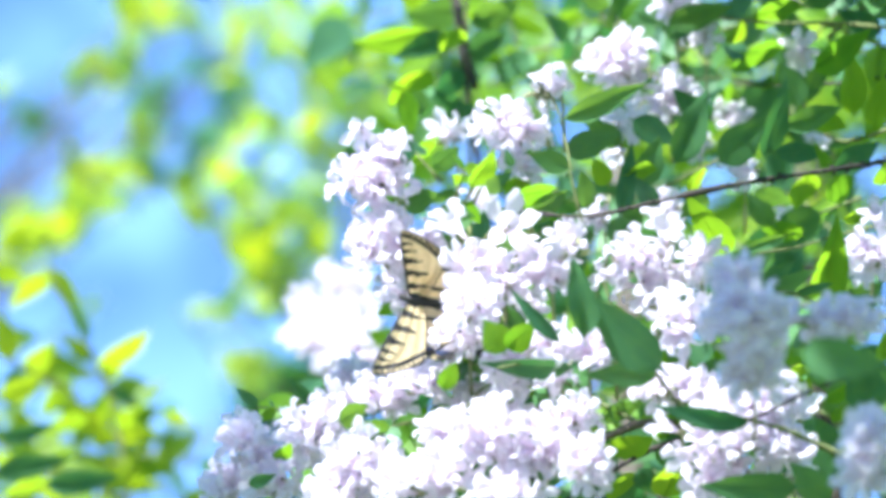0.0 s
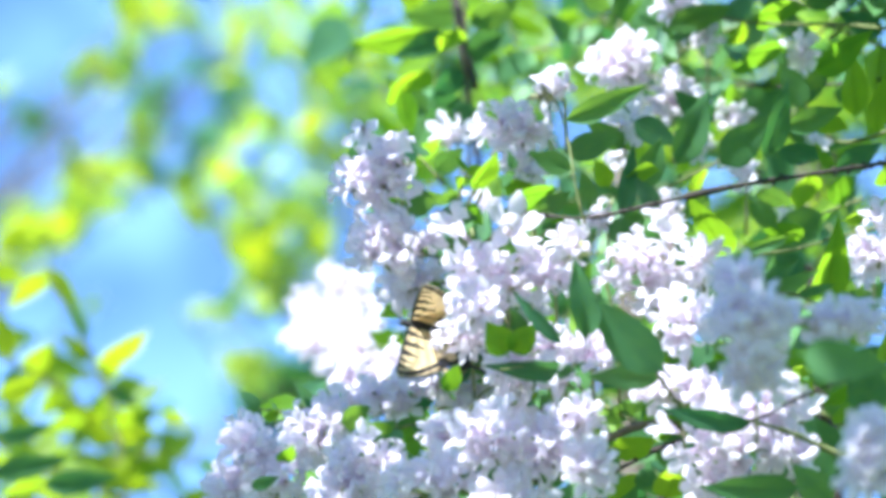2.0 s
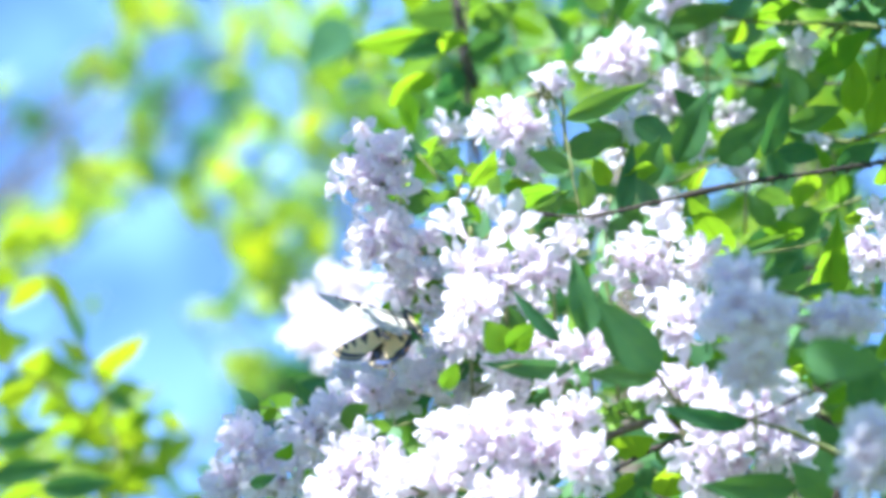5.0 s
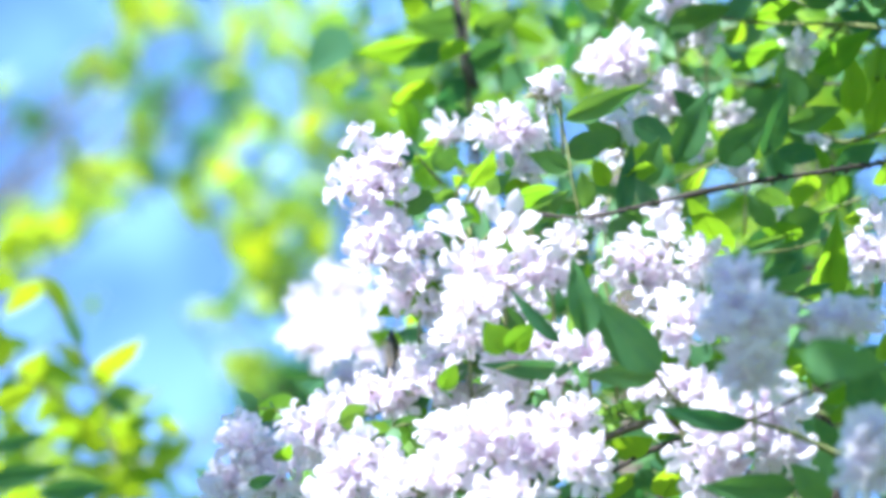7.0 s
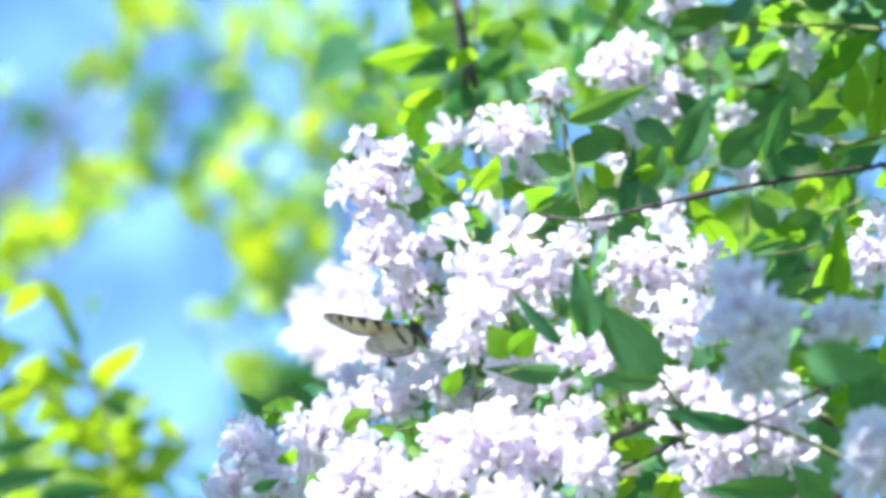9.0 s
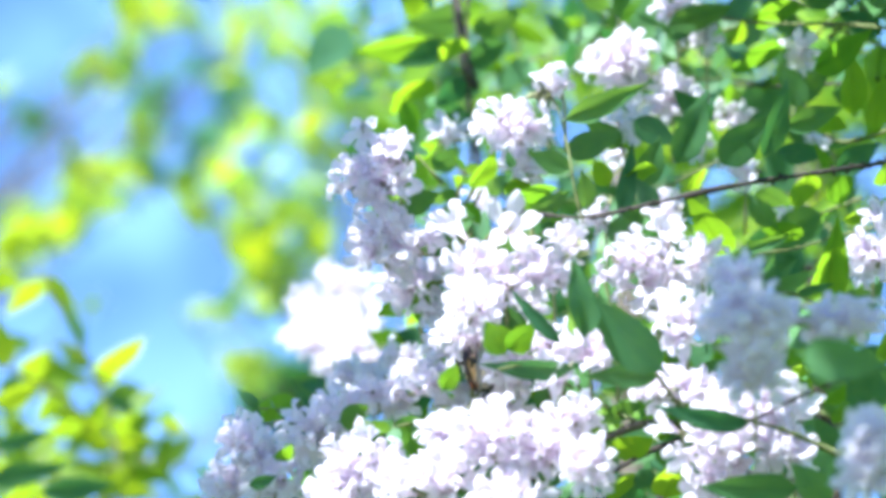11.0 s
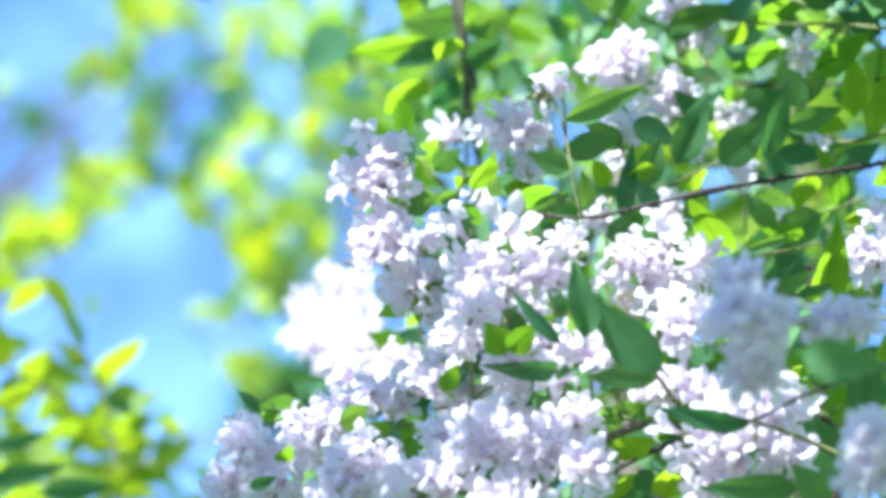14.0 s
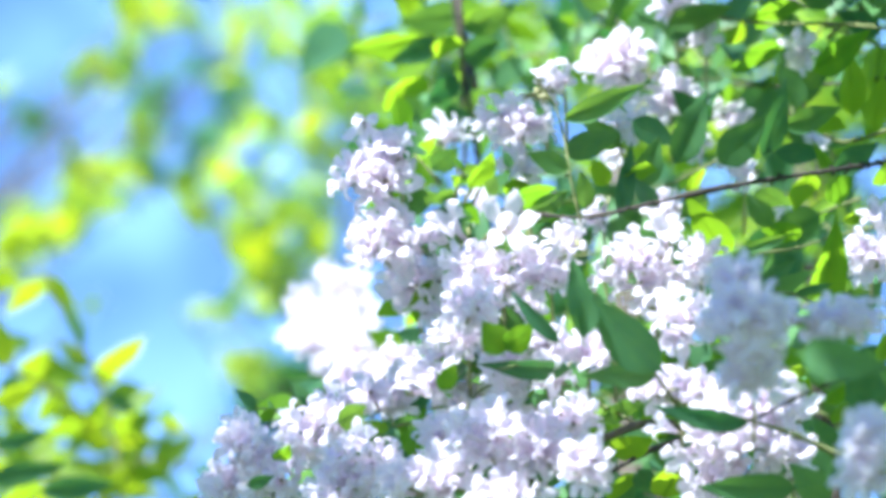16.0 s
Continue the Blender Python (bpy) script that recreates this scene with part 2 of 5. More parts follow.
def cluster(shrub, x, d, z, rx, rz, n, seed, label="", deep=0.7, size=1.3, bare=0, lean=0.32):
    """A corymb of n open blossoms that face outwards from its heart; pedicels in one mesh, each blossom a part of it."""
    rng = random.Random(seed)
    heart = spot(x, d, z)
    vs, fs, todo = [], [], []
    n = max(1, round(n * 0.66)) if not bare else n
    for i in range(n):
        # even spread over the outward half of the corymb
        g = i * 2.399963 + rng.uniform(-0.4, 0.4)
        s = math.sqrt((i + 0.5) / n) if n > 1 else 0.0
        s *= rng.uniform(0.85, 1.2)
        fx, fz = s * math.cos(g), s * math.sin(g)
        fd = -math.sqrt(max(0.0, 1 - s * s)) * deep + rng.uniform(-0.15, 0.35)
        ox, oz = max(rx - 0.38 * size, rx * 0.4), max(rz - 0.38 * size, rz * 0.4)
        p = spot(x + fx * ox, d + fd * (rx + rz) / 2, z + fz * oz)
        axis = way(fx * 1.1 + rng.uniform(-0.75, 0.75), fd * 0.8 - 0.3 + rng.uniform(-0.6, 0.6), fz * 0.8 + rng.uniform(-0.6, 0.65))
        axis = axis.normalized() + SUN * lean    # blossom turns to the light
        axis.normalize()
        big = size * rng.uniform(0.82, 1.15) / 100
        foot = p - axis * big * 0.8
        mid = heart.lerp(foot, 0.55) - way(0, -0.15, 0.2) * 0.01
        v, f = tube(smooth_path([heart + way(rng.uniform(-.3, .3), 0.5, rng.uniform(-.3, .3)) * 0.01, mid, foot], 3), 0.0006, 0.0005, 4)
        fs += [tuple(k + len(vs) for k in face) for face in f]
        vs += v
        # ovary and calyx: a small bristly cup with five narrow sepals
        v, f = tube([foot - axis * 0.002, foot, foot + axis * 0.002, foot + axis * 0.003], 0.0009, 0.0014, 5)
        fs += [tuple(k + len(vs) for k in face) for face in f]
        vs += v
        u = axis.orthogonal().normalized()
        for k in range(5):
            side = Matrix.Rotation(2 * math.pi * k / 5, 3, axis) @ u
            o = len(vs)
            across = axis.cross(side) * 0.0005
            vs += [foot + side * 0.001 - across, foot + side * 0.001 + across, foot + side * 0.0032 + axis * 0.004]
            fs.append((o, o + 1, o + 2))
        if i >= bare:
            todo.append((foot, axis, big, rng.randrange(7), rng.uniform(0, 6.28)))
    v, f = tube(smooth_path([heart + way(0.6, 5, -3.5) * 0.01, heart + way(0.4, 2.2, -0.8) * 0.01, heart], 4), 0.0010, 0.0006, 5, 0.3, seed)
    fs += [tuple(k + len(vs) for k in face) for face in f]
    vs += v
    base = heart.copy()
    ob = part("flower_head", mesh_of("flower_head", [v - base for v in vs], fs, CALYX), shrub, Matrix.Translation(base), label)
    for args in todo:
        flower(ob, *args)
    return ob


def stem(shrub, points, r0, r1, mat=None, name="branch", label="", knots=0.5):
    """A woody branch through points (x, d, z in the shrub's frame, centimetres); radii in millimetres."""
    pts = smooth_path([spot(*p) for p in points])
    base = pts[0].copy()
    vs, fs = tube([p - base for p in pts], r0 / 1000, r1 / 1000, 7, knots, len(points) + int(r0 * 10))
    if knots > 1:
        # swollen nodes with a pair of buds and old leaf scars
        rng = random.Random(5)
        for i in range(2, len(pts) - 1):
            a = (pts[i + 1] - pts[i]).normalized()
            r = (r0 + (r1 - r0) * i / len(pts)) / 1000
            turn = rng.uniform(0, 3)
            for half in (0, math.pi):
                side = Matrix.Rotation(turn + half, 3, a) @ a.orthogonal().normalized()
                p = pts[i].lerp(pts[i + 1], rng.random()) - base
                grow = rng.uniform(1.5, 3.2)
                v, f = tube([p, p + side * r * grow * 0.7 + a * r * 0.6, p + side * r * grow + a * r * 1.6], r * 1.25, r * 0.35, 5)
                fs += [tuple(k + len(vs) for k in face) for face in f]
                vs += v
    return part(name, mesh_of(name, vs, fs, mat or BARK), shrub, Matrix.Translation(base), label)


def bush(name, x, y, label):
    ob = new(name)
    ob.location = (x, y, 0)
    return tagged(ob, label, "shrub")


def loose_leaves(stem_ob, n, seed, x0, x1, z0, z1, d0, d1, long0, long1, young=0.25, bright=5):
    """About n leaves in opposite pairs along short twigs, in a box of the shrub's frame; young: share in the brighter
    skin, by default the backlit colour.
    """
    rng = random.Random(seed)
    left = n
    while left > 0:
        x, z, d = rng.uniform(x0, x1), rng.uniform(z0, z1), rng.uniform(d0, d1)
        g = rng.uniform(0, 6.28)
        go = Vector((math.cos(g), rng.uniform(-0.6, 0.6), math.sin(g) * 0.6)).normalized()
        size = rng.uniform(long0, long1)
        p = Vector((x, d, z))
        nodes = [p]
        for k in range(rng.choice((2, 3, 3, 4))):
            go = (go + Vector((rng.uniform(-0.2, 0.2), rng.uniform(-0.2, 0.2), -0.12))).normalized()
            p = p + go * size * 0.62
            if not (x0 - 1 < p.x < x1 + 1 and z0 - 0.5 < p.z < z1 + 1 and d0 - 2 < p.y < d1 + 2):
                break
            nodes.append(p)
        if len(nodes) < 2:
            continue
        path = smooth_path([spot(*q) for q in nodes], 3)
        foot = path[0].copy()
        v, f = tube([q - foot for q in path], 0.0011, 0.0005, 5, 0.3, seed)
        part("twig", mesh_of("twig", v, f, TWIG), stem_ob, Matrix.Translation(foot))
        u = go.orthogonal().normalized()
        for k, q in enumerate(nodes[1:]):
            side = Matrix.Rotation(1.57 * k + 0.4, 3, go) @ u
            for sign in (1, -1):
                if rng.random() < 0.12:
                    continue
                s = size * rng.uniform(0.75, 1.1) * (1 - 0.1 * k)
                tip = q + (go * 0.55 + side * sign * 0.85 + Vector((0, 0, -0.15))).normalized() * s
                leaf(stem_ob, q.x, q.y, q.z, tip.x, tip.y, tip.z, s * rng.uniform(0.42, 0.58), rng.uniform(-60, 60), rng.randrange(5) + (bright if rng.random() < young else 0))
                left -= 1


# ---- trees behind ----
def crown_mesh(name, clumps, d, size, skin, seed):
    """Leaves of a tree in sprays of (x, z, half width, half height, fill), centimetres in the shrub's frame, all in one mesh."""
    rng = random.Random(seed)
    rows = blade_rows(4)
    vs, fs = [], []
    for x, z, rx, rz, fill in clumps:
        for i in range(max(2, round(fill * math.pi * rx * rz / (0.036 * size * size)))):
            g, r = rng.uniform(0, 6.283), math.sqrt(rng.random()) * 1.15
            p = spot(x + math.cos(g) * r * rx, d + rng.gauss(0, 0.8) * (rx + rz), z + math.sin(g) * r * rz)
            a = Vector((rng.uniform(-1, 1), rng.uniform(-1, 1), rng.uniform(-0.9, 0.3))).normalized()
            nrm = (Vector((rng.uniform(-0.8, 0.8), rng.uniform(-0.8, 0.8), 1)))
            nrm = (nrm - a * nrm.dot(a)).normalized()
            y = nrm.cross(a)
            s = size / 100 * rng.uniform(0.7, 1.2)
            o = len(vs)
            for t, w in rows:
                q = p + a * (t - 0.5) * s - nrm * 0.2 * t * t * s
                vs += [q - y * w * s * 0.27, q + y * w * s * 0.27]
            for k in range(4):
                fs.append((o + 2 * k, o + 2 * k + 1, o + 2 * k + 3, o + 2 * k + 2))
    return mesh_of(name, vs, fs, skin)


def tree(x, y, height, clumps, seed, label, d=330, size=4.5, skin=CROWN, twig=0.004):
    """A tree: trunk on the ground, a limb to each spray of leaves, and the crown."""
    ob = new("tree")
    ob.location = (x, y, 0)
    tagged(ob, label, "tree", "trees behind the shrub")
    pts = [Vector((x, y, -0.1)), Vector((x + 0.05, y, height * 0.3)), Vector((x - 0.08, y + 0.05, height * 0.65)), Vector((x, y, height))]
    path = smooth_path(pts, 6)
    vs, fs = tube([p - pts[0] for p in path], 0.13, 0.03, 10, 0.15, seed)
    part("trunk", mesh_of("trunk", vs, fs, TRUNK), ob, Matrix.Translation(pts[0]))
    for cx, cz, rx, rz, fill in clumps:
        goal = spot(cx, d, cz)
        fork = min(path, key=lambda q: abs(q.z - max(0.9, goal.z * 0.75)))
        mid = fork.lerp(goal, 0.5) + Vector((0, 0, 0.12))
        limb = smooth_path([fork, mid, goal], 5)
        vs, fs = tube([p - fork for p in limb], twig, twig * 0.5, 6, 0.3, seed)
        part("limb", mesh_of("limb", vs, fs, TRUNK), ob, Matrix.Translation(fork))
    tagged(part("crown", crown_mesh("crown", clumps, d, size, skin, seed), ob), kind="stuff")
    return ob


def fill_block_tree(x, y, base, top, wide, n, seed):
    """A dense round-headed tree out of view, added to block fill light from the sky."""
    rng = random.Random(seed)
    ob = new("tree")
    ob.location = (x, y, 0)
    tagged(ob, "unseen dense green tree added to cut the sky's fill light", "tree", "trees round the garden")
    path = smooth_path([Vector((0, 0, -0.1)), Vector((0.06, 0.03, base)), Vector((-0.05, 0, (base + top) / 2)), Vector((0, 0, top - 0.6))], 6)
    vs, fs = tube(path, 0.16, 0.04, 10, 0.15, seed)
    part("trunk", mesh_of("trunk", vs, fs, TRUNK), ob, Matrix.Translation((x, y, 0)))
    vs, fs = [], []
    mid, half = (base + top) / 2, (top - base) / 2
    for k in range(14):
        g, h = rng.uniform(0, 6.28), rng.uniform(-0.6, 0.7)
        tip = Vector((math.cos(g) * wide * 0.75, math.sin(g) * wide * 0.75, mid + h * half))
        fork = min(path, key=lambda q: abs(q.z - (tip.z - 0.5)))
        v, f = tube(smooth_path([fork, fork.lerp(tip, 0.5) + Vector((0, 0, 0.15)), tip], 4), 0.035, 0.008, 6, 0.2, k)
        part("limb", mesh_of("limb", v, f, TRUNK), ob, Matrix.Translation((x, y, 0)))
    rows = blade_rows(3)
    for i in range(n):
        u = Vector((rng.gauss(0, 1), rng.gauss(0, 1), rng.gauss(0, 1))).normalized() * rng.random() ** 0.4
        lump = 1 + 0.22 * noise.noise(u * 2.5 + Vector((seed, 0, 0)))
        p = Vector((u.x * wide * lump, u.y * wide * lump, mid + u.z * half * lump))
        ax = Vector((rng.uniform(-1, 1), rng.uniform(-1, 1), rng.uniform(-0.9, 0.3))).normalized()
        nrm = Vector((rng.uniform(-0.8, 0.8), rng.uniform(-0.8, 0.8), 1))
        nrm = (nrm - ax * nrm.dot(ax)).normalized()
        yy = nrm.cross(ax)
        s = rng.uniform(0.09, 0.17)
        o = len(vs)
        for t, w in rows:
            q = p + ax * t * s - nrm * 0.2 * t * t * s
            vs += [q - yy * w * s * 0.3, q + yy * w * s * 0.3]
        for k in range(3):
            fs.append((o + 2 * k, o + 2 * k + 1, o + 2 * k + 3, o + 2 * k + 2))
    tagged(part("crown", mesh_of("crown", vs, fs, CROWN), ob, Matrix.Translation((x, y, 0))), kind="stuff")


# ---- ground ----
ground = new("ground", mesh_of("ground", [(-900, -900, 0), (900, -900, 0), (900, 900, 0), (-900, 900, 0)], [(0, 1, 2, 3)], SOIL))
tagged(ground, "grassy ground under the shrubs and trees", "ground", kind="structure")



# the flowering shrub: long arching canes from one foot behind the blossom
shrub = bush("flowering_shrub", 0.35, 2.75, "arching shrub with pale lilac-white bell blossom and green leaves")
for cx, cd, cz, r in ((-12, 8, -32, 7), (4, 6, -31, 8), (18, 6, -34, 7), (30, 3, -30, 7), (24, 30, -9, 6), (2, 34, 10, 2.6)):
    foot = LEAN.inverted() @ Vector((0.35 + cx * 0.004, 2.75 + cd * 0.002, 0))
    stem(shrub, [(foot.x * 100, foot.y * 100 - 226, foot.z * 100), (foot.x * 70 + cx * 0.35, foot.y * 100 - 216, foot.z * 62), (cx, cd + 6, cz - 3), (cx, cd, cz)], r, min(2.5, r * 0.6), BARK, "cane", "brown woody cane rising from the ground")
bough = stem(shrub, [(26.6, 6, 5.1), (21.3, 2, 4.3), (15.6, 0, 3.4), (11, -1, 2.4), (7.5, 0, 1.7), (3.7, 2, 2.1)], 1.25, 0.55, BARK, "branch", "dark brown woody branch with swollen nodes", knots=1.6)
# the lighter trunk material stands for sunlight on this branch
low_bough = stem(shrub, [(21.6, 6, -15.8), (17.1, 8, -12.5), (14.6, 8, -10.3), (11.1, 1, -9.4), (9, 0, -10), (7.2, 0, -10.6), (4.8, 4, -12)], 3.2, 1.6, TRUNK, "branch", "woody branch among the blossom, in lighter brown for the sun on it")
low_twig = stem(shrub, [(14.3, 8, -10.3), (11.4, 0, -10.7), (8.3, -1, -12.3), (6.5, 0, -13.6)], 1.6, 0.9, BARK, "branch", "dark brown woody branch with swollen nodes")
side_bough = stem(shrub, [(24.1, -16, -5.6), (21.4, -20, -5.9), (18.1, -20, -6.9), (15.5, -14, -8.6), (12.6, -10, -9.2)], 0.9, 0.6, BARK, "branch", "dark brown woody branch with swollen nodes")
front_twig = stem(shrub, [(23.4, -12, -12), (20, -12, -10.4), (17.6, -13, -9.3), (16.1, -13.5, -8.8), (15, -14, -8.5)], 1.5, 0.7, TWIG, "branch", "")
lead = stem(shrub, [(2.5, 60, -9.9), (1.9, 44, 0.8), (1.7, 36, 8.5), (1.5, 34, 13.3), (1.5, 33, 17.4), (1, 26, 20.3)], 1.2, 0.9, TRUNK, "branch", "straight grey-brown upright stem")
top_twig = stem(shrub, [(27.5, 14, 12.3), (23.2, 16, 12.9), (18.5, 18, 13.1), (13.7, 20, 13.9)], 1.2, 0.6, TWIG, "branch", "")
twig_c = stem(shrub, [(7.5, 0, 1.4), (7, 0, 3.4), (6.7, 1, 5.5), (6.2, 3, 7.7), (5.3, 4, 9)], 0.8, 0.5, TWIG, "branch", "")
twig_d = stem(shrub, [(10.9, 2, -9.6), (7.9, 4, -8), (6.4, -4, -6.4), (4.3, -8, -6), (2.8, -9, -6.2)], 0.9, 0.5, TWIG, "branch", "")
twig_e = stem(shrub, [(14.1, 5, -9.9), (11.6, -8, -7.3), (9.5, -9.5, -4.3), (7.4, -11, -2.6), (6.5, -11.5, -0.8)], 0.9, 0.5, TWIG, "branch", "")
twig_f = stem(shrub, [(5.5, 6, -13.3), (2.3, 2, -9.8), (1.1, 0, -9.1), (-0.4, 1, -8.5)], 0.9, 0.6, BARK, "branch", "dark brown woody branch with swollen nodes")
twig_g = stem(shrub, [(1.1, 0, -9.1), (1.8, -1, -7.8), (2.9, 0, -6.9), (3.5, -2, -4.8), (3.2, 0, -3.6)], 0.8, 0.4, TWIG, "branch", "")
twig_h = stem(shrub, [(3.7, 2, 2.1), (2, 4, 0.3), (-0.4, 6, -0.4), (-2, 6, 0.7), (-2.9, 6, 3.5), (-3.9, 6, 5.6)], 0.9, 0.5, TWIG, "branch", "")
twig_i = stem(shrub, [(26.6, 6, -3.7), (22.3, 6, -3.7), (18.2, -6, -2.3), (16.2, -8, -2.5)], 1.0, 0.6, TWIG, "branch", "")
twig_j = stem(shrub, [(27.1, 10, 7.6), (23, 14, 6.1), (19.8, 14, 7.4), (15.7, 10, 5.1), (12.2, 4, 3.4)], 1.2, 0.6, TWIG, "branch", "")
twig_k = stem(shrub, [(27.1, 10, 1.9), (22, 10, 0.7), (19.2, 6, 0), (15.6, 4, -0.4)], 1.0, 0.5, TWIG, "branch", "")
twig_l = stem(shrub, [(4.9, 10, -13.9), (-2.7, 10, -13.3), (-8.3, 8, -13.8), (-11.1, 8, -12.2), (-10.2, 6, -9.3)], 1.2, 0.6, TWIG, "branch", "")
twig_m = stem(shrub, [(28.2, 20, 10.3), (23.3, 24, 9.8), (17.7, 30, 10), (13.9, 36, 11.3)], 1.2, 0.7, BARK, "branch", "dark brown woody branch with swollen nodes")
twig_n = stem(shrub, [(1.1, 8, -0.9), (-0.8, 18, -5.2), (-3.4, 36, -6), (-7.1, 60, -6.9)], 1.0, 0.7, TWIG, "branch", "")

# blossom in focus
tuft_a = cluster(shrub, -3.8, 3, 3.6, 2.3, 1.6, 20, 1, "upright cluster of pale lilac-white bell flowers")
tuft_a2 = cluster(shrub, -2.9, 3, 5.2, 1.2, 0.8, 6, 2)
tuft_a3 = cluster(shrub, -4.4, 3, 6.4, 0.5, 0.4, 1, 3, size=1.72)
tuft_b = cluster(shrub, -2.8, 3, 0.3, 2.7, 1.9, 24, 4)
tuft_b2 = cluster(shrub, -1.8, 7, -1.8, 1.8, 1.5, 14, 5)
tuft_c = cluster(shrub, 3.7, 5, 6.7, 2.2, 1.6, 16, 6)
tuft_c2 = cluster(shrub, 6.2, 4, 9, 1.4, 0.7, 4, 7)
cluster(shrub, 4.4, 6, 4.4, 1.2, 0.6, 4, 8)
cluster(shrub, 3.5, -1, 1.2, 0.5, 0.5, 1, 9, size=1.80)
cluster(shrub, 0.6, 2, 1.3, 0.7, 0.5, 1, 10, size=1.64)
cluster(shrub, 1.2, -3.5, -0.7, 1.4, 0.7, 6, 11)
tuft_d = cluster(shrub, 2.9, -1.5, -1.5, 1.4, 1.5, 10, 12)
cluster(shrub, 1.7, -4, -2.7, 1.5, 1.5, 12, 13)
cluster(shrub, 1.0, -1, -4.6, 1.5, 1.2, 8, 14)
cluster(shrub, 5.5, -1, -1.3, 1.5, 1.4, 11, 15)
cluster(shrub, 6.7, 1, 0.3, 1.3, 1.1, 6, 16)
tuft_e = cluster(shrub, 11.2, 2, -1.2, 2.9, 1.9, 25, 17)
cluster(shrub, 12.5, -5, -3.7, 1.8, 1.7, 14, 18)
cluster(shrub, 11.9, -1, 0.9, 0.7, 0.7, 2, 19, size=1.64)
cluster(shrub, 13.5, -2, -0.6, 1.2, 1.1, 6, 20)
cluster(shrub, 7.4, -4, -5.4, 1.9, 1.1, 10, 21)
cluster(shrub, -0.7, 4, -7.4, 1.8, 0.9, 8, 22)
cluster(shrub, -3.2, 6, -8.2, 2, 1.4, 12, 23)
cluster(shrub, 3.5, -1, -7.2, 0.9, 0.7, 4, 24)
cluster(shrub, 1.9, 5, -3.7, 1.7, 1.2, 10, 25)
cluster(shrub, 0.5, 4, -5.6, 1.4, 1.2, 8, 26)
cluster(shrub, 3.6, -4, -6, 1.7, 1, 8, 27)
cluster(shrub, 5.2, -5, -5, 1.4, 1.1, 8, 28)
cluster(shrub, 4.7, 6, -3.2, 1.2, 0.9, 5, 29)
cluster(shrub, 1.8, -5.5, -3.1, 1.3, 1.2, 8, 30)
cluster(shrub, 8.8, -4, -4.7, 1.1, 0.9, 5, 31)
cluster(shrub, -0.7, 6, -3.2, 1.1, 0.9, 5, 32)
cluster(shrub, 2.6, 7, -5.7, 1.2, 0.9, 6, 33)
cluster(shrub, 3.6, -2, -8.5, 1.2, 0.7, 5, 34)
cluster(shrub, 1.9, 5, -7.8, 1, 0.7, 4, 35)
cluster(shrub, 5.9, -7, -6.6, 1.1, 0.8, 5, 36)
cluster(shrub, 5.3, 4, 8.7, 1.4, 0.7, 12, 37, "spent flower head, bristly calyces only", bare=12)
cluster(shrub, 3.1, 1, -7.6, 1.3, 0.9, 15, 38, bare=15)
cluster(shrub, 3.7, 2, -6.1, 0.9, 0.8, 10, 39, bare=10)
cluster(shrub, -2.6, 4, 4.7, 0.9, 0.6, 8, 40, bare=8)
cluster(shrub, 2, 0, -0.1, 0.8, 0.7, 8, 41, bare=8)

# blossom along the foot of the shrub
tuft_f = cluster(shrub, -10.8, 5, -10.8, 1.5, 2, 16, 42, "pale lilac blossom cluster in shade")
cluster(shrub, -11.8, 6, -13, 1.4, 1.4, 10, 43)
tuft_g = cluster(shrub, -7, 3, -9.9, 2, 1.7, 18, 44)
cluster(shrub, -9.1, 4, -12.6, 1.9, 1.5, 14, 45)
cluster(shrub, -5.7, 5, -8.6, 1.2, 0.9, 6, 46)
cluster(shrub, -4.1, -5, -11.2, 2.4, 1.8, 20, 47)
cluster(shrub, -5.4, -5, -13, 2.1, 1.2, 11, 48)
tuft_h = cluster(shrub, 2.5, -9, -9.7, 2.2, 1.7, 19, 49)
cluster(shrub, -0.7, -8, -12, 2.7, 1.4, 19, 50)
cluster(shrub, -0.4, -4, -9.8, 1.2, 1.1, 6, 51)
cluster(shrub, 5, -9, -10.4, 1.7, 1.6, 14, 52)
tuft_i = cluster(shrub, 6.6, -8.5, -8.6, 1.6, 1.1, 9, 53)
cluster(shrub, 7.3, -11, -11.2, 1.4, 1.4, 10, 54)
cluster(shrub, 3.3, -10, -12.5, 2.1, 1.2, 11, 55)
cluster(shrub, 1.1, 4, -8.8, 1.1, 0.7, 4, 56)

# blossom of the outer sprays
tuft_j = cluster(shrub, 14.3, -28, -3.4, 1.7, 2.1, 27, 57, "pale lilac blossom cluster in open shade")
cluster(shrub, 14.5, -27, -5.9, 1.5, 1.2, 14, 58)
cluster(shrub, 14.0, -27, -1.3, 0.9, 0.8, 8, 59)
tuft_k = cluster(shrub, 18.5, -22, -3.4, 2.9, 0.9, 19, 60, "pale lilac blossom cluster in shade")
cluster(shrub, 23.3, 4, -0.3, 1.5, 1.6, 12, 61)
cluster(shrub, 23.9, 5, 1.6, 0.8, 0.8, 4, 62)
cluster(shrub, 17.1, -8, -8, 1.5, 1.5, 11, 63)
cluster(shrub, 18.8, -2, -8.2, 0.7, 1.2, 5, 64)
tuft_l = cluster(shrub, 19.4, -33, -9.5, 1.1, 2.1, 20, 65, "pale lilac blossom cluster in shade")
cluster(shrub, 12.3, -5, -7.2, 2.7, 1, 16, 66)
tuft_m = cluster(shrub, 14.8, -8, -9.6, 3.6, 2.2, 30, 67, "pinkish white blossom cluster hanging low")
cluster(shrub, 14.2, -8, -12.1, 2, 1.3, 12, 68)
cluster(shrub, 18, -8, -10.5, 1.5, 1, 8, 69)
cluster(shrub, 16, -8, -8.2, 1.8, 0.9, 8, 70)

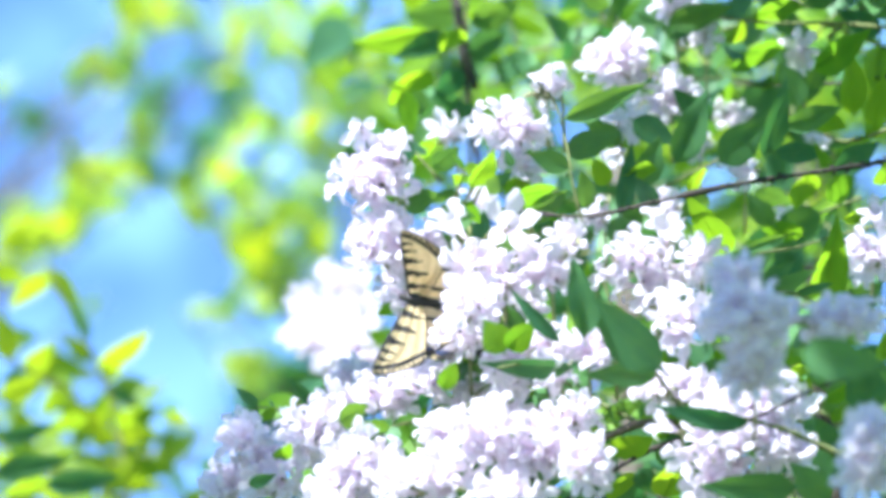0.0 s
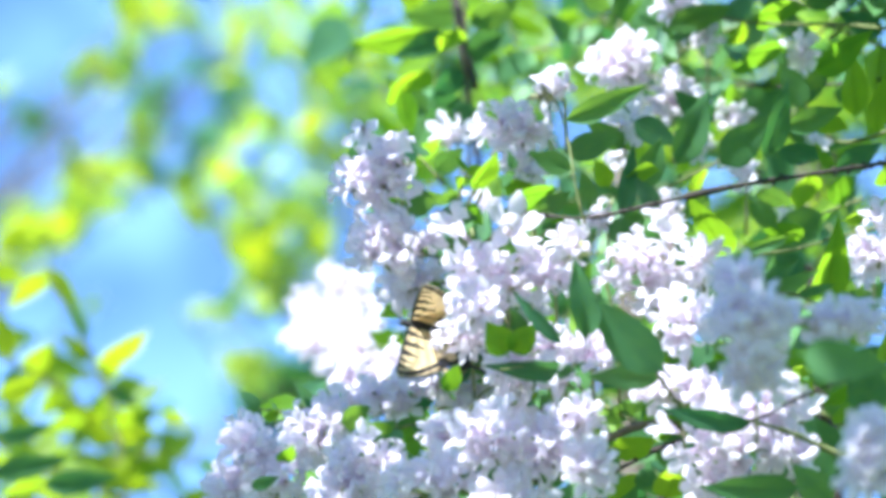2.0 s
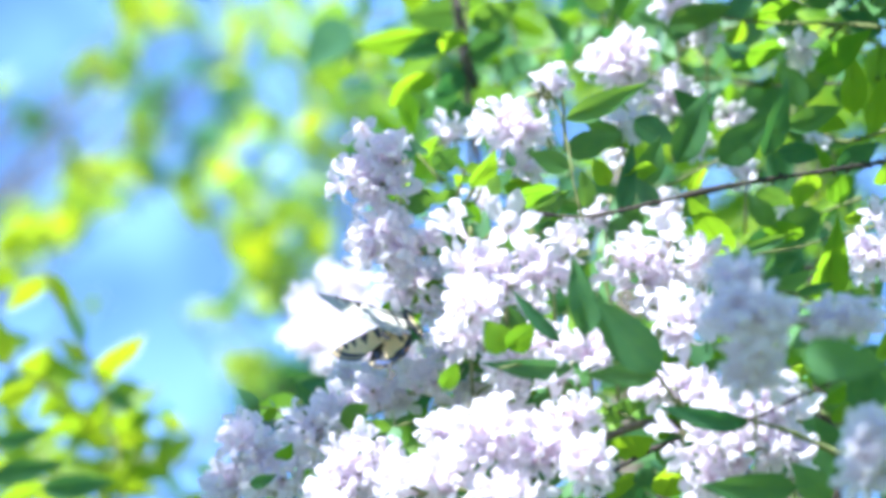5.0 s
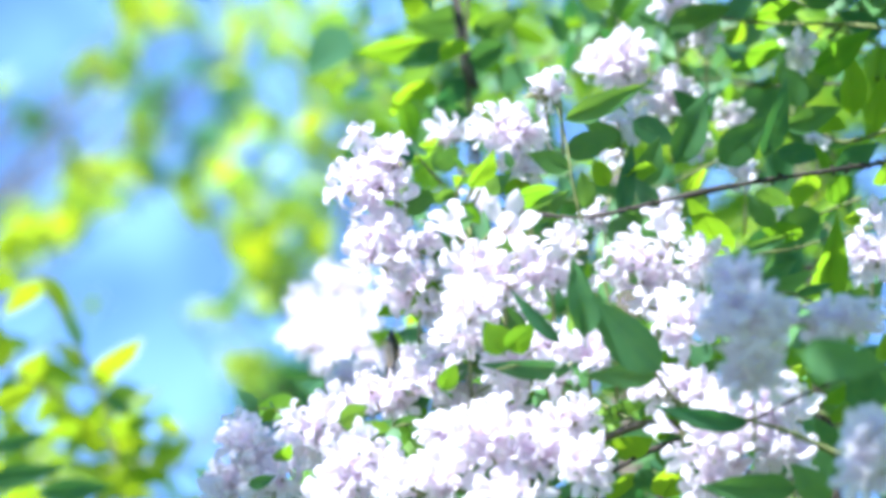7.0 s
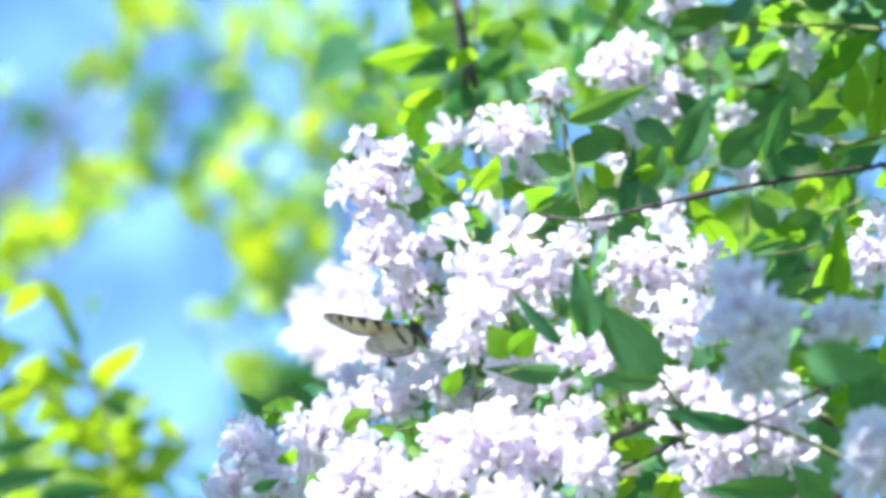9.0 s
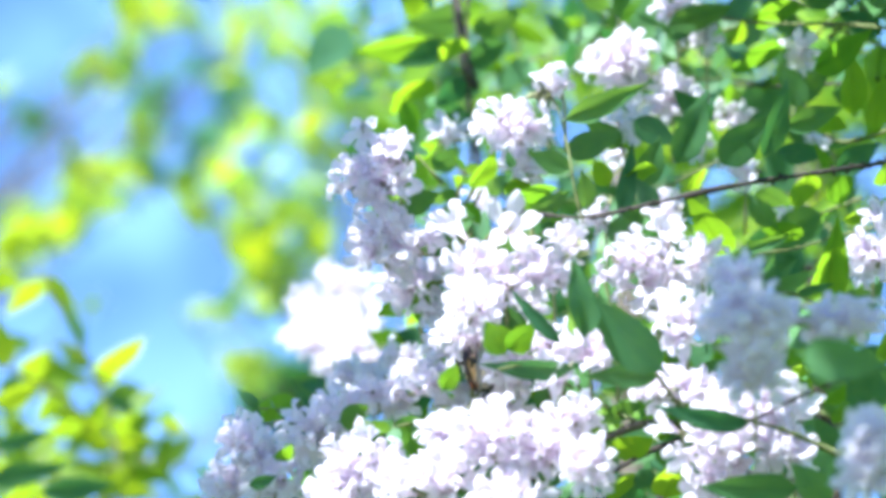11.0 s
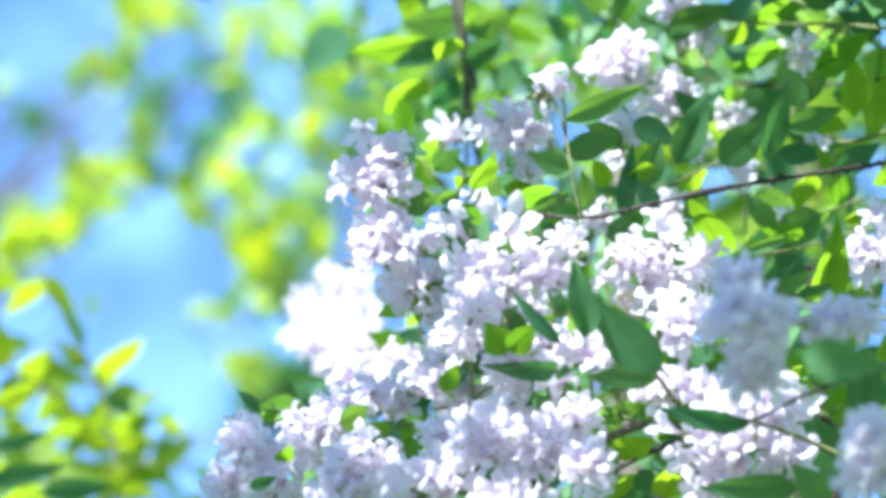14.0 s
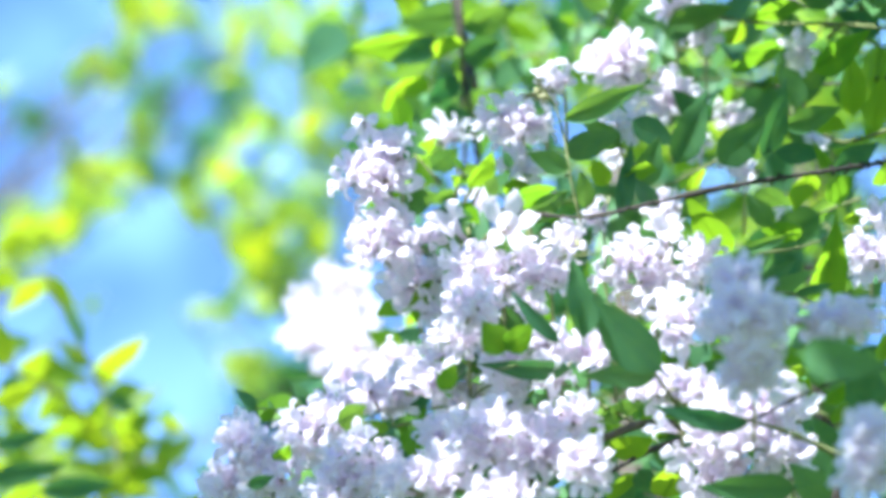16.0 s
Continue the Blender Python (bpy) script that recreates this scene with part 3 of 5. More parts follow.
# blossom further back
tuft_n = cluster(shrub, -7.2, 66, -4.1, 3.3, 2.9, 31, 71, "dense white blossom cluster in full sun", lean=0.9)
cluster(shrub, -6.4, 64, -7.4, 3.4, 2.1, 23, 72, lean=0.9)
cluster(shrub, -9.4, 66, -5.9, 1.8, 2.3, 11, 73, lean=0.9)
cluster(shrub, -7.4, 62, -5.9, 3.2, 1.9, 20, 74, lean=0.9)
cluster(shrub, -4.9, 50, -6.9, 2.6, 2.1, 26, 91, lean=0.9)
cluster(shrub, -2, 18, -6.6, 1.9, 1.3, 14, 92, lean=0.7)
cluster(shrub, -4.6, 20, -7.6, 1.8, 1, 10, 93, lean=0.7)
tuft_o = cluster(shrub, 10.6, 20, 10.9, 1.9, 1.7, 20, 75, "white blossom cluster in full sun", lean=0.8)
cluster(shrub, 13.1, 20, 8.6, 1.5, 1.7, 14, 76)
cluster(shrub, 15.1, 20, 12.2, 0.7, 0.7, 3, 77)
cluster(shrub, 13.4, 20, 14.2, 1.3, 0.7, 6, 78)
cluster(shrub, 20.6, 16, 11.3, 0.7, 0.9, 5, 79)
cluster(shrub, 17, 24, 7.9, 1.1, 0.7, 4, 80)
cluster(shrub, 15.1, 26, 6.5, 0.7, 1, 4, 81)
cluster(shrub, 0.4, 22, 6.8, 1.1, 0.7, 4, 82)
cluster(shrub, 2.3, 20, 2.4, 0.8, 1.3, 5, 83)
cluster(shrub, 17.1, 16, 4.4, 1.3, 0.8, 4, 84)
cluster(shrub, 10.2, 10, 7.2, 1.1, 0.9, 5, 85)
cluster(shrub, 9.8, 12, 5.3, 0.6, 0.8, 2, 86)
cluster(shrub, 20.8, 26, 1.4, 1.5, 0.9, 5, 87)
cluster(shrub, 13, 18, 2.3, 1.1, 1, 5, 88)
cluster(shrub, 8.7, 8, 1.9, 0.9, 0.7, 4, 89)
cluster(shrub, 22.2, 26, 6.5, 0.9, 0.5, 2, 90)

# leaves on the bough and its twigs
leaf(bough, 6.5, -1, 6.9, 11, -1.1, 8.8, 1.4, 12, 4)
leaf(bough, 6.8, 0, 4.3, 4.5, -0.2, 5.2, 1.3, -12, 3)
leaf(bough, 6.6, 2, 5.2, 9.7, 2.1, 6.2, 1.6, 12, 0)
leaf(bough, 9.6, 3, 1.8, 10.4, 3.1, 5.8, 1.2, 20, 4)
leaf(bough, 11, 5, 3.4, 11.9, 4.8, 6.2, 1.6, 12, 0)
leaf(twig_j, 12.8, 6, 4.7, 14.9, 6.3, 8.8, 2, 16, 2)
leaf(twig_j, 15.2, 5, 4.7, 17.8, 4.9, 7.2, 2.2, 12, 0)
leaf(twig_j, 17.8, 8, 5.1, 19.4, 6.7, 9.1, 1.7, 32, 2)
leaf(twig_j, 10.5, 7, 7.1, 13, 7.3, 5.8, 1.6, 8, 3)
leaf(twig_j, 19.1, 9, 6.8, 22.4, 9.3, 7.9, 1.5, 12, 4)
leaf(twig_j, 18.5, 8, 5.4, 21.7, 8.2, 5.2, 1.3, 12, 2)
leaf(twig_j, 20.8, 11, 7.5, 22.8, 11.7, 6.4, 1.8, 40, 7)
leaf(twig_j, 21.9, 9, 4.4, 24.4, 8.8, 5.9, 1.6, 12, 4)
leaf(twig_j, 20.5, 14, 8.1, 19.1, 13.7, 10.6, 1.7, 16, 3)
leaf(twig_j, 15.3, 14, 7.3, 13, 13.1, 9, 1.8, -36, 0)
leaf(bough, 10, 3, 4, 11.7, 4, 4.4, 2, 56, 8)
leaf(bough, 13.3, 4, 3.4, 14.8, 4.9, 4, 2, 52, 7)
leaf(bough, 11.7, 3, 2.3, 10.3, 2.4, 3.9, 1.2, -28, 4)
leaf(bough, 3.7, 2, 2.8, 6.4, 3.5, 3, 2.3, 52, 6)
leaf(bough, 2.6, 3, 2, 5.4, 3.8, 1.5, 1.4, 32, 4)
leaf(bough, 4.5, 4, 1.7, 7, 3.8, 3.1, 1.7, 36, 4)
leaf(bough, 3.3, 5, 3.4, 5.5, 6.2, 3.9, 1.9, 56, 8)
leaf(bough, 7.9, 4, 2.2, 7.6, 3.3, 4.3, 1.4, 36, 4)
leaf(bough, 9.1, 6, 3.5, 8.2, 5, 5, 1.2, 4, 8)
leaf(bough, 7, 4, 1.4, 5.3, 3.8, 0, 1.5, -36, 0)
leaf(bough, 9, 5, 1.3, 10.7, 5.1, 0.7, 1.6, 16, 4)
leaf(bough, 10.8, 6, 2.2, 9.5, 6.7, 0.3, 1.6, -32, 1)
leaf(bough, 23.7, 2, 3.4, 24.5, 1.2, 4.6, 2.5, 56, 7)
leaf(bough, 21.6, 7, 4.1, 20.4, 5.8, 5.9, 0.7, -8, 9)
leaf(bough, 20.6, 12, 4.2, 20.1, 13.2, 2.1, 2.7, -48, 5)
leaf(bough, 22.4, 14, 4.1, 23.1, 15, 2.3, 2.1, -20, 7)
leaf(bough, 14.9, 12, 3.1, 13.3, 12.6, 1.6, 1.5, -32, 0)
leaf(bough, 17.9, 14, 3.4, 19.9, 14.7, 2.3, 2.1, 48, 1)
leaf(twig_k, 15.6, 4, -0.4, 13.4, -0.6, 2.2, 1.9, -12, 7)
leaf(twig_k, 20.6, 3, -3.7, 20.9, -4, 1.5, 2.3, 20, 5)
leaf(twig_k, 18.5, 0, 0.7, 15, 0.1, -0.5, 0.7, -12, 4)
leaf(twig_i, 16.1, -6, -2.4, 18.6, -5.9, -0.5, 1.2, 12, 4)
leaf(twig_i, 16.5, -6, -2.6, 19.6, -6.2, -1, 1, 12, 3)
leaf(twig_i, 18.5, -5, -2.4, 20.5, -4.9, -1.8, 0.6, 12, 3)
leaf(twig_k, 21.9, 5, 1.6, 25.2, 6.8, 2.5, 1.4, 56, 7)
leaf(twig_k, 18.7, 12, 1.3, 17.1, 11.3, 2.9, 1.4, -24, 2)
leaf(twig_k, 20.6, 16, 0.7, 17.9, 14.5, 1.5, 1.7, -40, 5)
leaf(twig_k, 22.5, 8, -3.7, 24.6, 8.2, -1.9, 1.9, 12, 1)
leaf(twig_k, 21.9, 9, -1.9, 23.9, 9.7, -3.1, 1.9, 36, 2)
leaf(twig_h, 1.6, 3, 3.3, 2.9, 1.7, 5.2, 2.1, 56, 9)
leaf(twig_h, 2.5, 0, 2.9, 3, 0.2, 3.9, 1.3, 44, 0)
leaf(twig_h, -2.1, 5, 2.4, -0.1, 5.6, 2.9, 1.7, 32, 1)
leaf(twig_h, -0.3, 3, 2.1, 1.8, 3.6, 1.6, 1.6, 32, 4)
leaf(twig_h, 0, 5, 0.3, 1.7, 5.5, 0.6, 1.5, 32, 0)
leaf(twig_h, 0.6, 1, -1.2, 2.5, 1.6, -1.4, 1.3, 32, 0)
leaf(twig_h, 3.7, 0, 4.3, 3.4, -0.1, 5.3, 0.6, 16, 4)
leaf(twig_h, -5.8, 22, 5.5, -3.9, 22.6, 5.9, 1.9, 32, 0)
leaf(twig_h, 3, 5, 0, 4.5, 5.5, 0.5, 1.5, 32, 2)
leaf(twig_h, 5.5, 6, 0, 4.2, 6.9, -0.9, 2, -56, 6)
leaf(twig_h, -2.9, 8, 3.2, -1.7, 8.7, 3.7, 1.7, 56, 5)
leaf(twig_h, -0.5, 18, 4.6, 1, 17.4, 5.9, 1.7, 32, 3)
leaf(twig_h, -1.8, 20, 5.6, 0.2, 21.1, 6, 2.4, 56, 7)
leaf(twig_h, -1.3, 26, 7.6, 0.5, 26.6, 8.2, 1.8, 32, 4)

# leaves low in the shrub
leaf(twig_e, 7.1, -14, -4.5, 6.7, -13.5, -0.3, 2, 36, 4)
leaf(twig_e, 11, -14, -6.1, 7.2, -13.5, -2.5, 3.1, -40, 0)
leaf(twig_d, 6.7, -8, -6.2, 2, -9, -6.3, 1.25, -24, 2)
leaf(twig_d, 11.1, -8, -6.6, 7.2, -8.3, -6.5, 1.3, -12, 3)
leaf(twig_e, 6, -10, -4.8, 3.4, -10.4, -2.2, 0.9, -20, 1)
leaf(front_twig, 15.4, -14, -8.8, 10.6, -14, -8.3, 1.3, -24, 2)
leaf(front_twig, 17.8, -14, -12, 12.9, -14.1, -12.2, 2, -20, 1)
leaf(front_twig, 19.6, -13, -12.7, 17.5, -13.3, -11, 1.8, -16, 2)
leaf(low_bough, 11.8, -2, -13.2, 12.7, -6, -10.6, 2.3, 20, 8)
leaf(low_bough, 9.1, 0, -11, 11.3, -3, -9.9, 1.7, 20, 8)
leaf(low_bough, 8.5, 3, -9.2, 11, 3.8, -8.4, 1.3, 32, 3)
leaf(low_twig, 8.7, 0, -13, 10.8, 1.3, -12.2, 2.2, 56, 8)
leaf(low_twig, 10.5, 0, -11.8, 11.4, 0.2, -13.3, 1.3, 0, 2)
leaf(low_bough, 9.4, 2, -13.7, 10.6, 1.5, -12.5, 1.4, 32, 2)
leaf(low_bough, 12.4, 8, -6.6, 11.4, 7.3, -5.6, 1.2, -20, 5)
leaf(low_bough, 13.7, 8, -6.9, 12.4, 7.5, -5.8, 1.5, -32, 3)
leaf(side_bough, 16.2, -36, -4.7, 19.6, -38, -5.4, 2.1, 8, 2)
leaf(side_bough, 20.6, -20, -6, 20.9, -19.7, -8.8, 2.3, -12, 1)
leaf(side_bough, 20.5, 0, -8.3, 21.6, -0.8, -7.5, 1.8, 56, 6)
leaf(side_bough, 20.7, -1, -8.9, 22.3, -0.1, -8.3, 1.8, 56, 6)
leaf(side_bough, 17.8, -3, -6.7, 19.7, -2, -6.4, 1.7, 56, 8)
leaf(side_bough, 23.6, 0, -6, 23.7, -0.8, -4.5, 1.7, 44, 9)
leaf(side_bough, 20.1, 2, -6.1, 21.3, 2.2, -3.6, 1.6, 16, 1)
leaf(side_bough, 21.8, -2, -6.3, 23.6, -1.7, -7.5, 1.5, 12, 4)
leaf(side_bough, 21.5, 4, -10.8, 20.2, 3.4, -9.2, 1.3, -20, 0)
leaf(side_bough, 21.6, 6, -12.4, 23.6, 7, -12.8, 1.4, 48, 8)
leaf(side_bough, 20.2, 4, -11.1, 21.2, 4.2, -12.9, 1.6, -16, 0)
leaf(side_bough, 19.1, 5, -11.1, 21.3, 5.7, -11.1, 1.5, 32, 2)
leaf(twig_g, 3.2, -8, -5.4, 2.2, -8.3, -3.7, 1.9, 25, 9)
leaf(twig_g, 3.3, -8, -5.2, 4.9, -8.4, -4.0, 1.7, 30, 7)
leaf(twig_g, 0, -6, -7.4, 0.7, -6.2, -5.9, 1.3, 30, 8)
leaf(twig_g, 3.6, 5, -7.7, 5.5, 6, -8.1, 1.9, 48, 6)
leaf(twig_g, 2, 5, -6.2, 0.8, 4.6, -5.5, 1.1, -36, 0)
leaf(twig_g, 2.9, 2, -3.2, 4.9, 2.7, -4.6, 1.4, 36, 3)
leaf(twig_g, 5.5, 5, -8, 7, 5.5, -8.7, 1.6, 40, 4)
leaf(twig_g, 6.1, 8, -7.8, 6.7, 7.1, -6.2, 1.5, 52, 9)
leaf(twig_g, 4.6, 8, -7.8, 5.5, 7.5, -6.2, 1.1, 32, 0)
leaf(twig_f, -2.6, 2, -9.3, -0.6, 2.6, -9.7, 1.1, 32, 0)
leaf(twig_f, -2, 6, -8.7, -0.4, 6.5, -8.1, 1.2, 32, 4)
leaf(twig_f, -2.8, 0, -10.9, -1.6, 0.2, -11.6, 1.1, 12, 2)
leaf(twig_f, -5.6, 1, -9.3, -3.9, 1.5, -8.6, 1.7, 32, 1)
leaf(twig_f, 5, -2, -12.4, 6.8, -1.4, -12, 1.2, 32, 4)
leaf(twig_f, 4.5, 3, -10.1, 6, 3, -9.8, 1.1, 12, 4)
leaf(twig_f, 1.1, 2, -10.4, 2, 1.9, -8.5, 0.9, 12, 1)
leaf(twig_f, 5.4, 4, -9.5, 6.7, 4.2, -10.8, 1.1, 20, 1)
leaf(twig_f, 0.5, 4, -12, 1.7, 4.5, -12.9, 1.1, 32, 4)
leaf(twig_l, -8.9, 0, -11.3, -8, -0.6, -10.7, 1.4, 56, 7)
leaf(twig_l, -10.4, 0, -12.7, -8.9, -0, -12.2, 0.8, 12, 1)
leaf(twig_l, -5.1, 6, -9.9, -4.2, 6.1, -10.5, 1, 12, 0)
leaf(twig_n, -1.5, 16, -2.7, -3.9, 13, -3.9, 1.5, 10, 8)
leaf(twig_n, -1.9, 20, -5, -3.2, 18, -6.2, 1.4, 10, 7)
leaf(twig_n, -1.4, 10, -3.8, -0.4, 9.7, -3.3, 1.6, 36, 0)

# leaves near the top
leaf(lead, -0.5, 36, 13.3, -5.8, 38, 12.2, 3.5, -56, 9)
leaf(lead, 0.3, 34, 12.9, -2.9, 34, 11.5, 1.6, -12, 1)
leaf(lead, -2.3, 24, 9.1, -1.7, 25, 6.5, 1.5, -24, 8)
leaf(lead, -3.2, 26, 8.8, -2.2, 26.6, 9.3, 2.4, 56, 5)
leaf(lead, 1.5, 44, 15.2, -2.3, 42.8, 14.5, 2.6, -32, 0)
leaf(lead, 1.1, 28, 13, -0.1, 29, 11.7, 2.4, -56, 8)
leaf(lead, 1.2, 26, 8.5, 1.7, 26, 6.6, 1.8, -32, 2)
leaf(lead, 1.2, 30, 10.7, -0.5, 30.8, 8.6, 1.8, -32, 1)
leaf(lead, 1.1, 32, 9, -0.8, 31.3, 7.6, 2.1, -36, 4)
leaf(lead, -1.6, 44, 15.2, -2.3, 42.7, 17.3, 2, 24, 7)
leaf(lead, 1.6, 34, 11.9, 4.1, 34.8, 13, 2.1, 32, 0)
leaf(lead, 1.8, 36, 13.7, 5.1, 35.3, 15.1, 2.2, 36, 1)
leaf(lead, -0.8, 36, 10.9, -3, 37.5, 9.2, 2.8, -56, 9)
leaf(top_twig, 13, 18, 13, 16.9, 18.1, 14, 1.7, 12, 1)
leaf(top_twig, 17.9, 18, 13.4, 21.1, 19.8, 14.3, 2.6, 56, 8)
leaf(top_twig, 20.9, 12, 10.1, 24.4, 12.3, 12.3, 2.2, 36, 9)
leaf(top_twig, 16, 20, 13.2, 13.1, 19.9, 12.2, 1.3, -12, 4)
leaf(top_twig, 23.4, 14, 7.6, 23.2, 12.9, 11.2, 2.4, 40, 5)
leaf(top_twig, 24.6, 14, 6.8, 24.9, 13, 10, 2.2, 40, 8)
leaf(top_twig, 17.4, 16, 11.2, 20.2, 17.5, 11.5, 2.5, 52, 6)
leaf(top_twig, 20.3, 20, 10.9, 18.6, 19.7, 12.6, 1.4, -20, 2)
leaf(top_twig, 21.5, 18, 9.2, 20.8, 17.4, 11.1, 1.5, 16, 3)
leaf(top_twig, 25.4, 18, 12.5, 22.7, 17.6, 13.8, 1.5, -12, 4)
leaf(top_twig, 16.7, 20, 11.9, 17.6, 19.1, 13.2, 1.8, 56, 6)
leaf(top_twig, 22.8, 18, 14.4, 20.1, 17.2, 15, 1.9, -32, 1)
leaf(top_twig, 14.9, 26, 12.9, 12.3, 25.7, 14.2, 1.7, -12, 1)
leaf(top_twig, 17.3, 24, 10.4, 18.6, 23, 11.7, 1.6, 52, 8)
leaf(top_twig, 16.3, 24, 8.4, 17.2, 23.1, 9.7, 1.5, 52, 6)
leaf(top_twig, 20.6, 20, 8.9, 22.6, 19.8, 10.2, 1.6, 36, 4)

# the leaves behind, that fill the shrub
loose_leaves(twig_m, 110, 71, 6, 32, -6, 18, 27, 62, 3.2, 6)
loose_leaves(lead, 60, 72, -1, 18, 2, 18, 40, 90, 3, 5.5, 0.4)
loose_leaves(lead, 76, 76, -8, 12, 5, 22, 75, 130, 3.5, 6, 0.7)
loose_leaves(low_bough, 150, 73, -1, 30, -18, -1, 9, 40, 2.5, 4.5)
loose_leaves(twig_h, 40, 75, -1, 12, -2, 5, 8, 30, 2.2, 4)
loose_leaves(side_bough, 50, 74, 14, 30, -14, 4, 6, 40, 3, 5)

# small leaves among the blossom
loose_leaves(twig_g, 36, 65, 1.5, 9, -9, -2.5, 2, 8, 1.5, 2.6, 0.5)
loose_leaves(twig_h, 30, 66, -2, 9, -2, 4, 5, 11, 1.5, 2.6, 0.45)
loose_leaves(twig_l, 44, 67, -9.5, 7, -13, -8, 1, 7, 1.4, 2.4, 0.45)
loose_leaves(low_bough, 26, 68, 11, 19, -12, -5, 0, 6, 1.6, 2.8, 0.5)

# unseen sprays added overhead to shade parts of the shrub, with some filling leaves
shade_arch = stem(shrub, [(41.3, 50, 53.3), (10, 10, 74.1), (-7.5, -30, 62.8), (-16.3, -48, 53.5)], 2.0, 0.8, BARK, "branch", "dark brown woody branch with swollen nodes")
shade_arch_b = stem(shrub, [(32.7, 40, 17.9), (20.7, 25, 19.2), (10.5, 22, 19.6), (0.5, 20, 18.5)], 2.0, 0.8, BARK, "branch", "dark brown woody branch with swollen nodes")
loose_leaves(shade_arch, 290, 91, -24, -8, 51, 61, -64, -37, 4, 7, 0)
loose_leaves(shade_arch_b, 44, 96, 5, 12, 18, 26, -14, -8, 4, 7, 0)
loose_leaves(shade_arch_b, 4, 92, 4, 8.5, 17, 19, -5, 3, 3, 4.5, 0)
loose_leaves(shade_arch_b, 100, 97, 13, 28, 19.5, 28, -6, 5, 4, 7, 0)
loose_leaves(shade_arch_b, 60, 98, 1, 28, 19.5, 28, 5, 13, 4, 7, 0)
loose_leaves(shade_arch_b, 90, 99, 11, 28, 19.5, 28, 14, 26, 4, 7, 0)
loose_leaves(twig_l, 60, 61, -9, 2, -18, -11.5, 10, 34, 3, 4.5)
loose_leaves(low_bough, 130, 62, -2, 26, -18, 3, 34, 70, 3.5, 6, 0.45)
loose_leaves(top_twig, 34, 69, 11, 21, 9.5, 15.5, 26, 40, 3.2, 5.5, 0.05)
loose_leaves(top_twig, 22, 64, 18, 28, 10.5, 15, 18, 34, 3.5, 6, 0.05)
loose_leaves(twig_l, 44, 63, -7.5, 1, -14.5, -9.5, 14, 40, 3, 4.5, 0.1)
# unseen leaves above the lead, added to darken its top leaves
loose_leaves(lead, 22, 93, -12, -3, 20, 26, 24, 40, 4, 7)
# unseen too: further sprays added only to throw shade
shade_arch_c = stem(shrub, [(2.3, 30, 24.1), (-4.6, 10, 21.9), (-10.2, -4, 20.4), (-14.6, -18, 19.9)], 1.6, 0.7, BARK, "branch", "dark brown woody branch with swollen nodes")
loose_leaves(shade_arch_c, 124, 94, -27, -8, 20, 23.5, -22, 3, 4, 6, 0)
shade_arch_d = stem(shrub, [(2.4, 40, 26.4), (-12.4, 15, 22.6), (-20.9, 2, 19), (-26.5, -2, 17.7)], 1.6, 0.7, BARK, "branch", "dark brown woody branch with swollen nodes")
loose_leaves(shade_arch_d, 30, 95, -36, -27.5, 19.5, 23.5, -10, 2, 4, 6.5, 0)
shade_arch_e = stem(shrub, [(2.4, 40, 62.1), (-18.9, 15, 72.4), (-32.8, 0, 64.9), (-45.4, -12, 49.9)], 1.6, 0.7, BARK, "branch", "dark brown woody branch with swollen nodes")
loose_leaves(shade_arch_e, 24, 101, -49, -44.5, 44, 51, -17, -9, 4, 6.5, 0)
loose_leaves(shade_arch_e, 6, 102, -32, -27, 64, 69, -16, -11, 4, 6, 0)
loose_leaves(shade_arch, 30, 103, -25, -17, 52, 60, -45, -33, 4, 7, 0)
loose_leaves(shade_arch, 84, 105, -17.5, -7, 50, 61, -34.5, -29, 4, 6, 0)
loose_leaves(shade_arch, 34, 106, -20.5, -15, 47, 60, -50, -42, 4, 7, 0)
loose_leaves(shade_arch, 30, 104, -20, -12, 50, 58, -52, -40, 4, 7, 0)

# the young shrub beside it
sapling = bush("young_shrub", -0.65, 3.2, "young leafy shrub with bright yellow-green leaves")
shoot = stem(sapling, [(-19.2, 90, -116.9), (-22.7, 90, -40.7), (-23.7, 85, -19.1), (-24.3, 85, -14.2), (-25.2, 85, -10.4), (-27.3, 84, -6.2), (-29.5, 84, -2.0)], 3.0, 0.9, TWIG, "branch", "")
shoot_b = stem(sapling, [(-24.5, 88, -17.7), (-27.1, 84, -11.8), (-29.9, 82, -9.6), (-32.9, 80, -8.2)], 1.4, 0.8, BARK, "branch", "")
shoot_c = stem(sapling, [(-22.3, 66, -18.0), (-23.5, 54, -16.1), (-27.0, 52, -15.3), (-30.4, 50, -15.2)], 1.2, 0.7, TWIG, "branch", "")
leaf(shoot, -29.5, 84, -2, -32.4, 86.1, -5.2, 2.8, -56, 10)
leaf(shoot, -29.2, 84, -1.9, -27.2, 85.9, -5.1, 1.6, 4, 13)
leaf(shoot, -25.5, 84, -9.3, -21.7, 81.6, -6.1, 3.1, 56, 13)
leaf(shoot, -26.4, 84, -7, -28, 83.6, -4.1, 1.1, 4, 4)
leaf(shoot, -26, 85, -8.7, -28.7, 84.1, -6.6, 1.5, -28, 14)
leaf(shoot, -24.7, 84, -10.7, -22.6, 84.3, -12.2, 1.3, 12, 3)
leaf(shoot, -24.6, 83, -12.8, -20.6, 85.1, -12.7, 3, 52, 11)
leaf(shoot, -24.6, 85, -13.7, -20.7, 87, -14.6, 2.3, 48, 14)
leaf(shoot, -25.2, 85, -13.3, -28.8, 84, -12.4, 2, -36, 12)
leaf(shoot, -24.8, 85, -14.9, -26.7, 83.7, -13.3, 1.7, -16, 14)
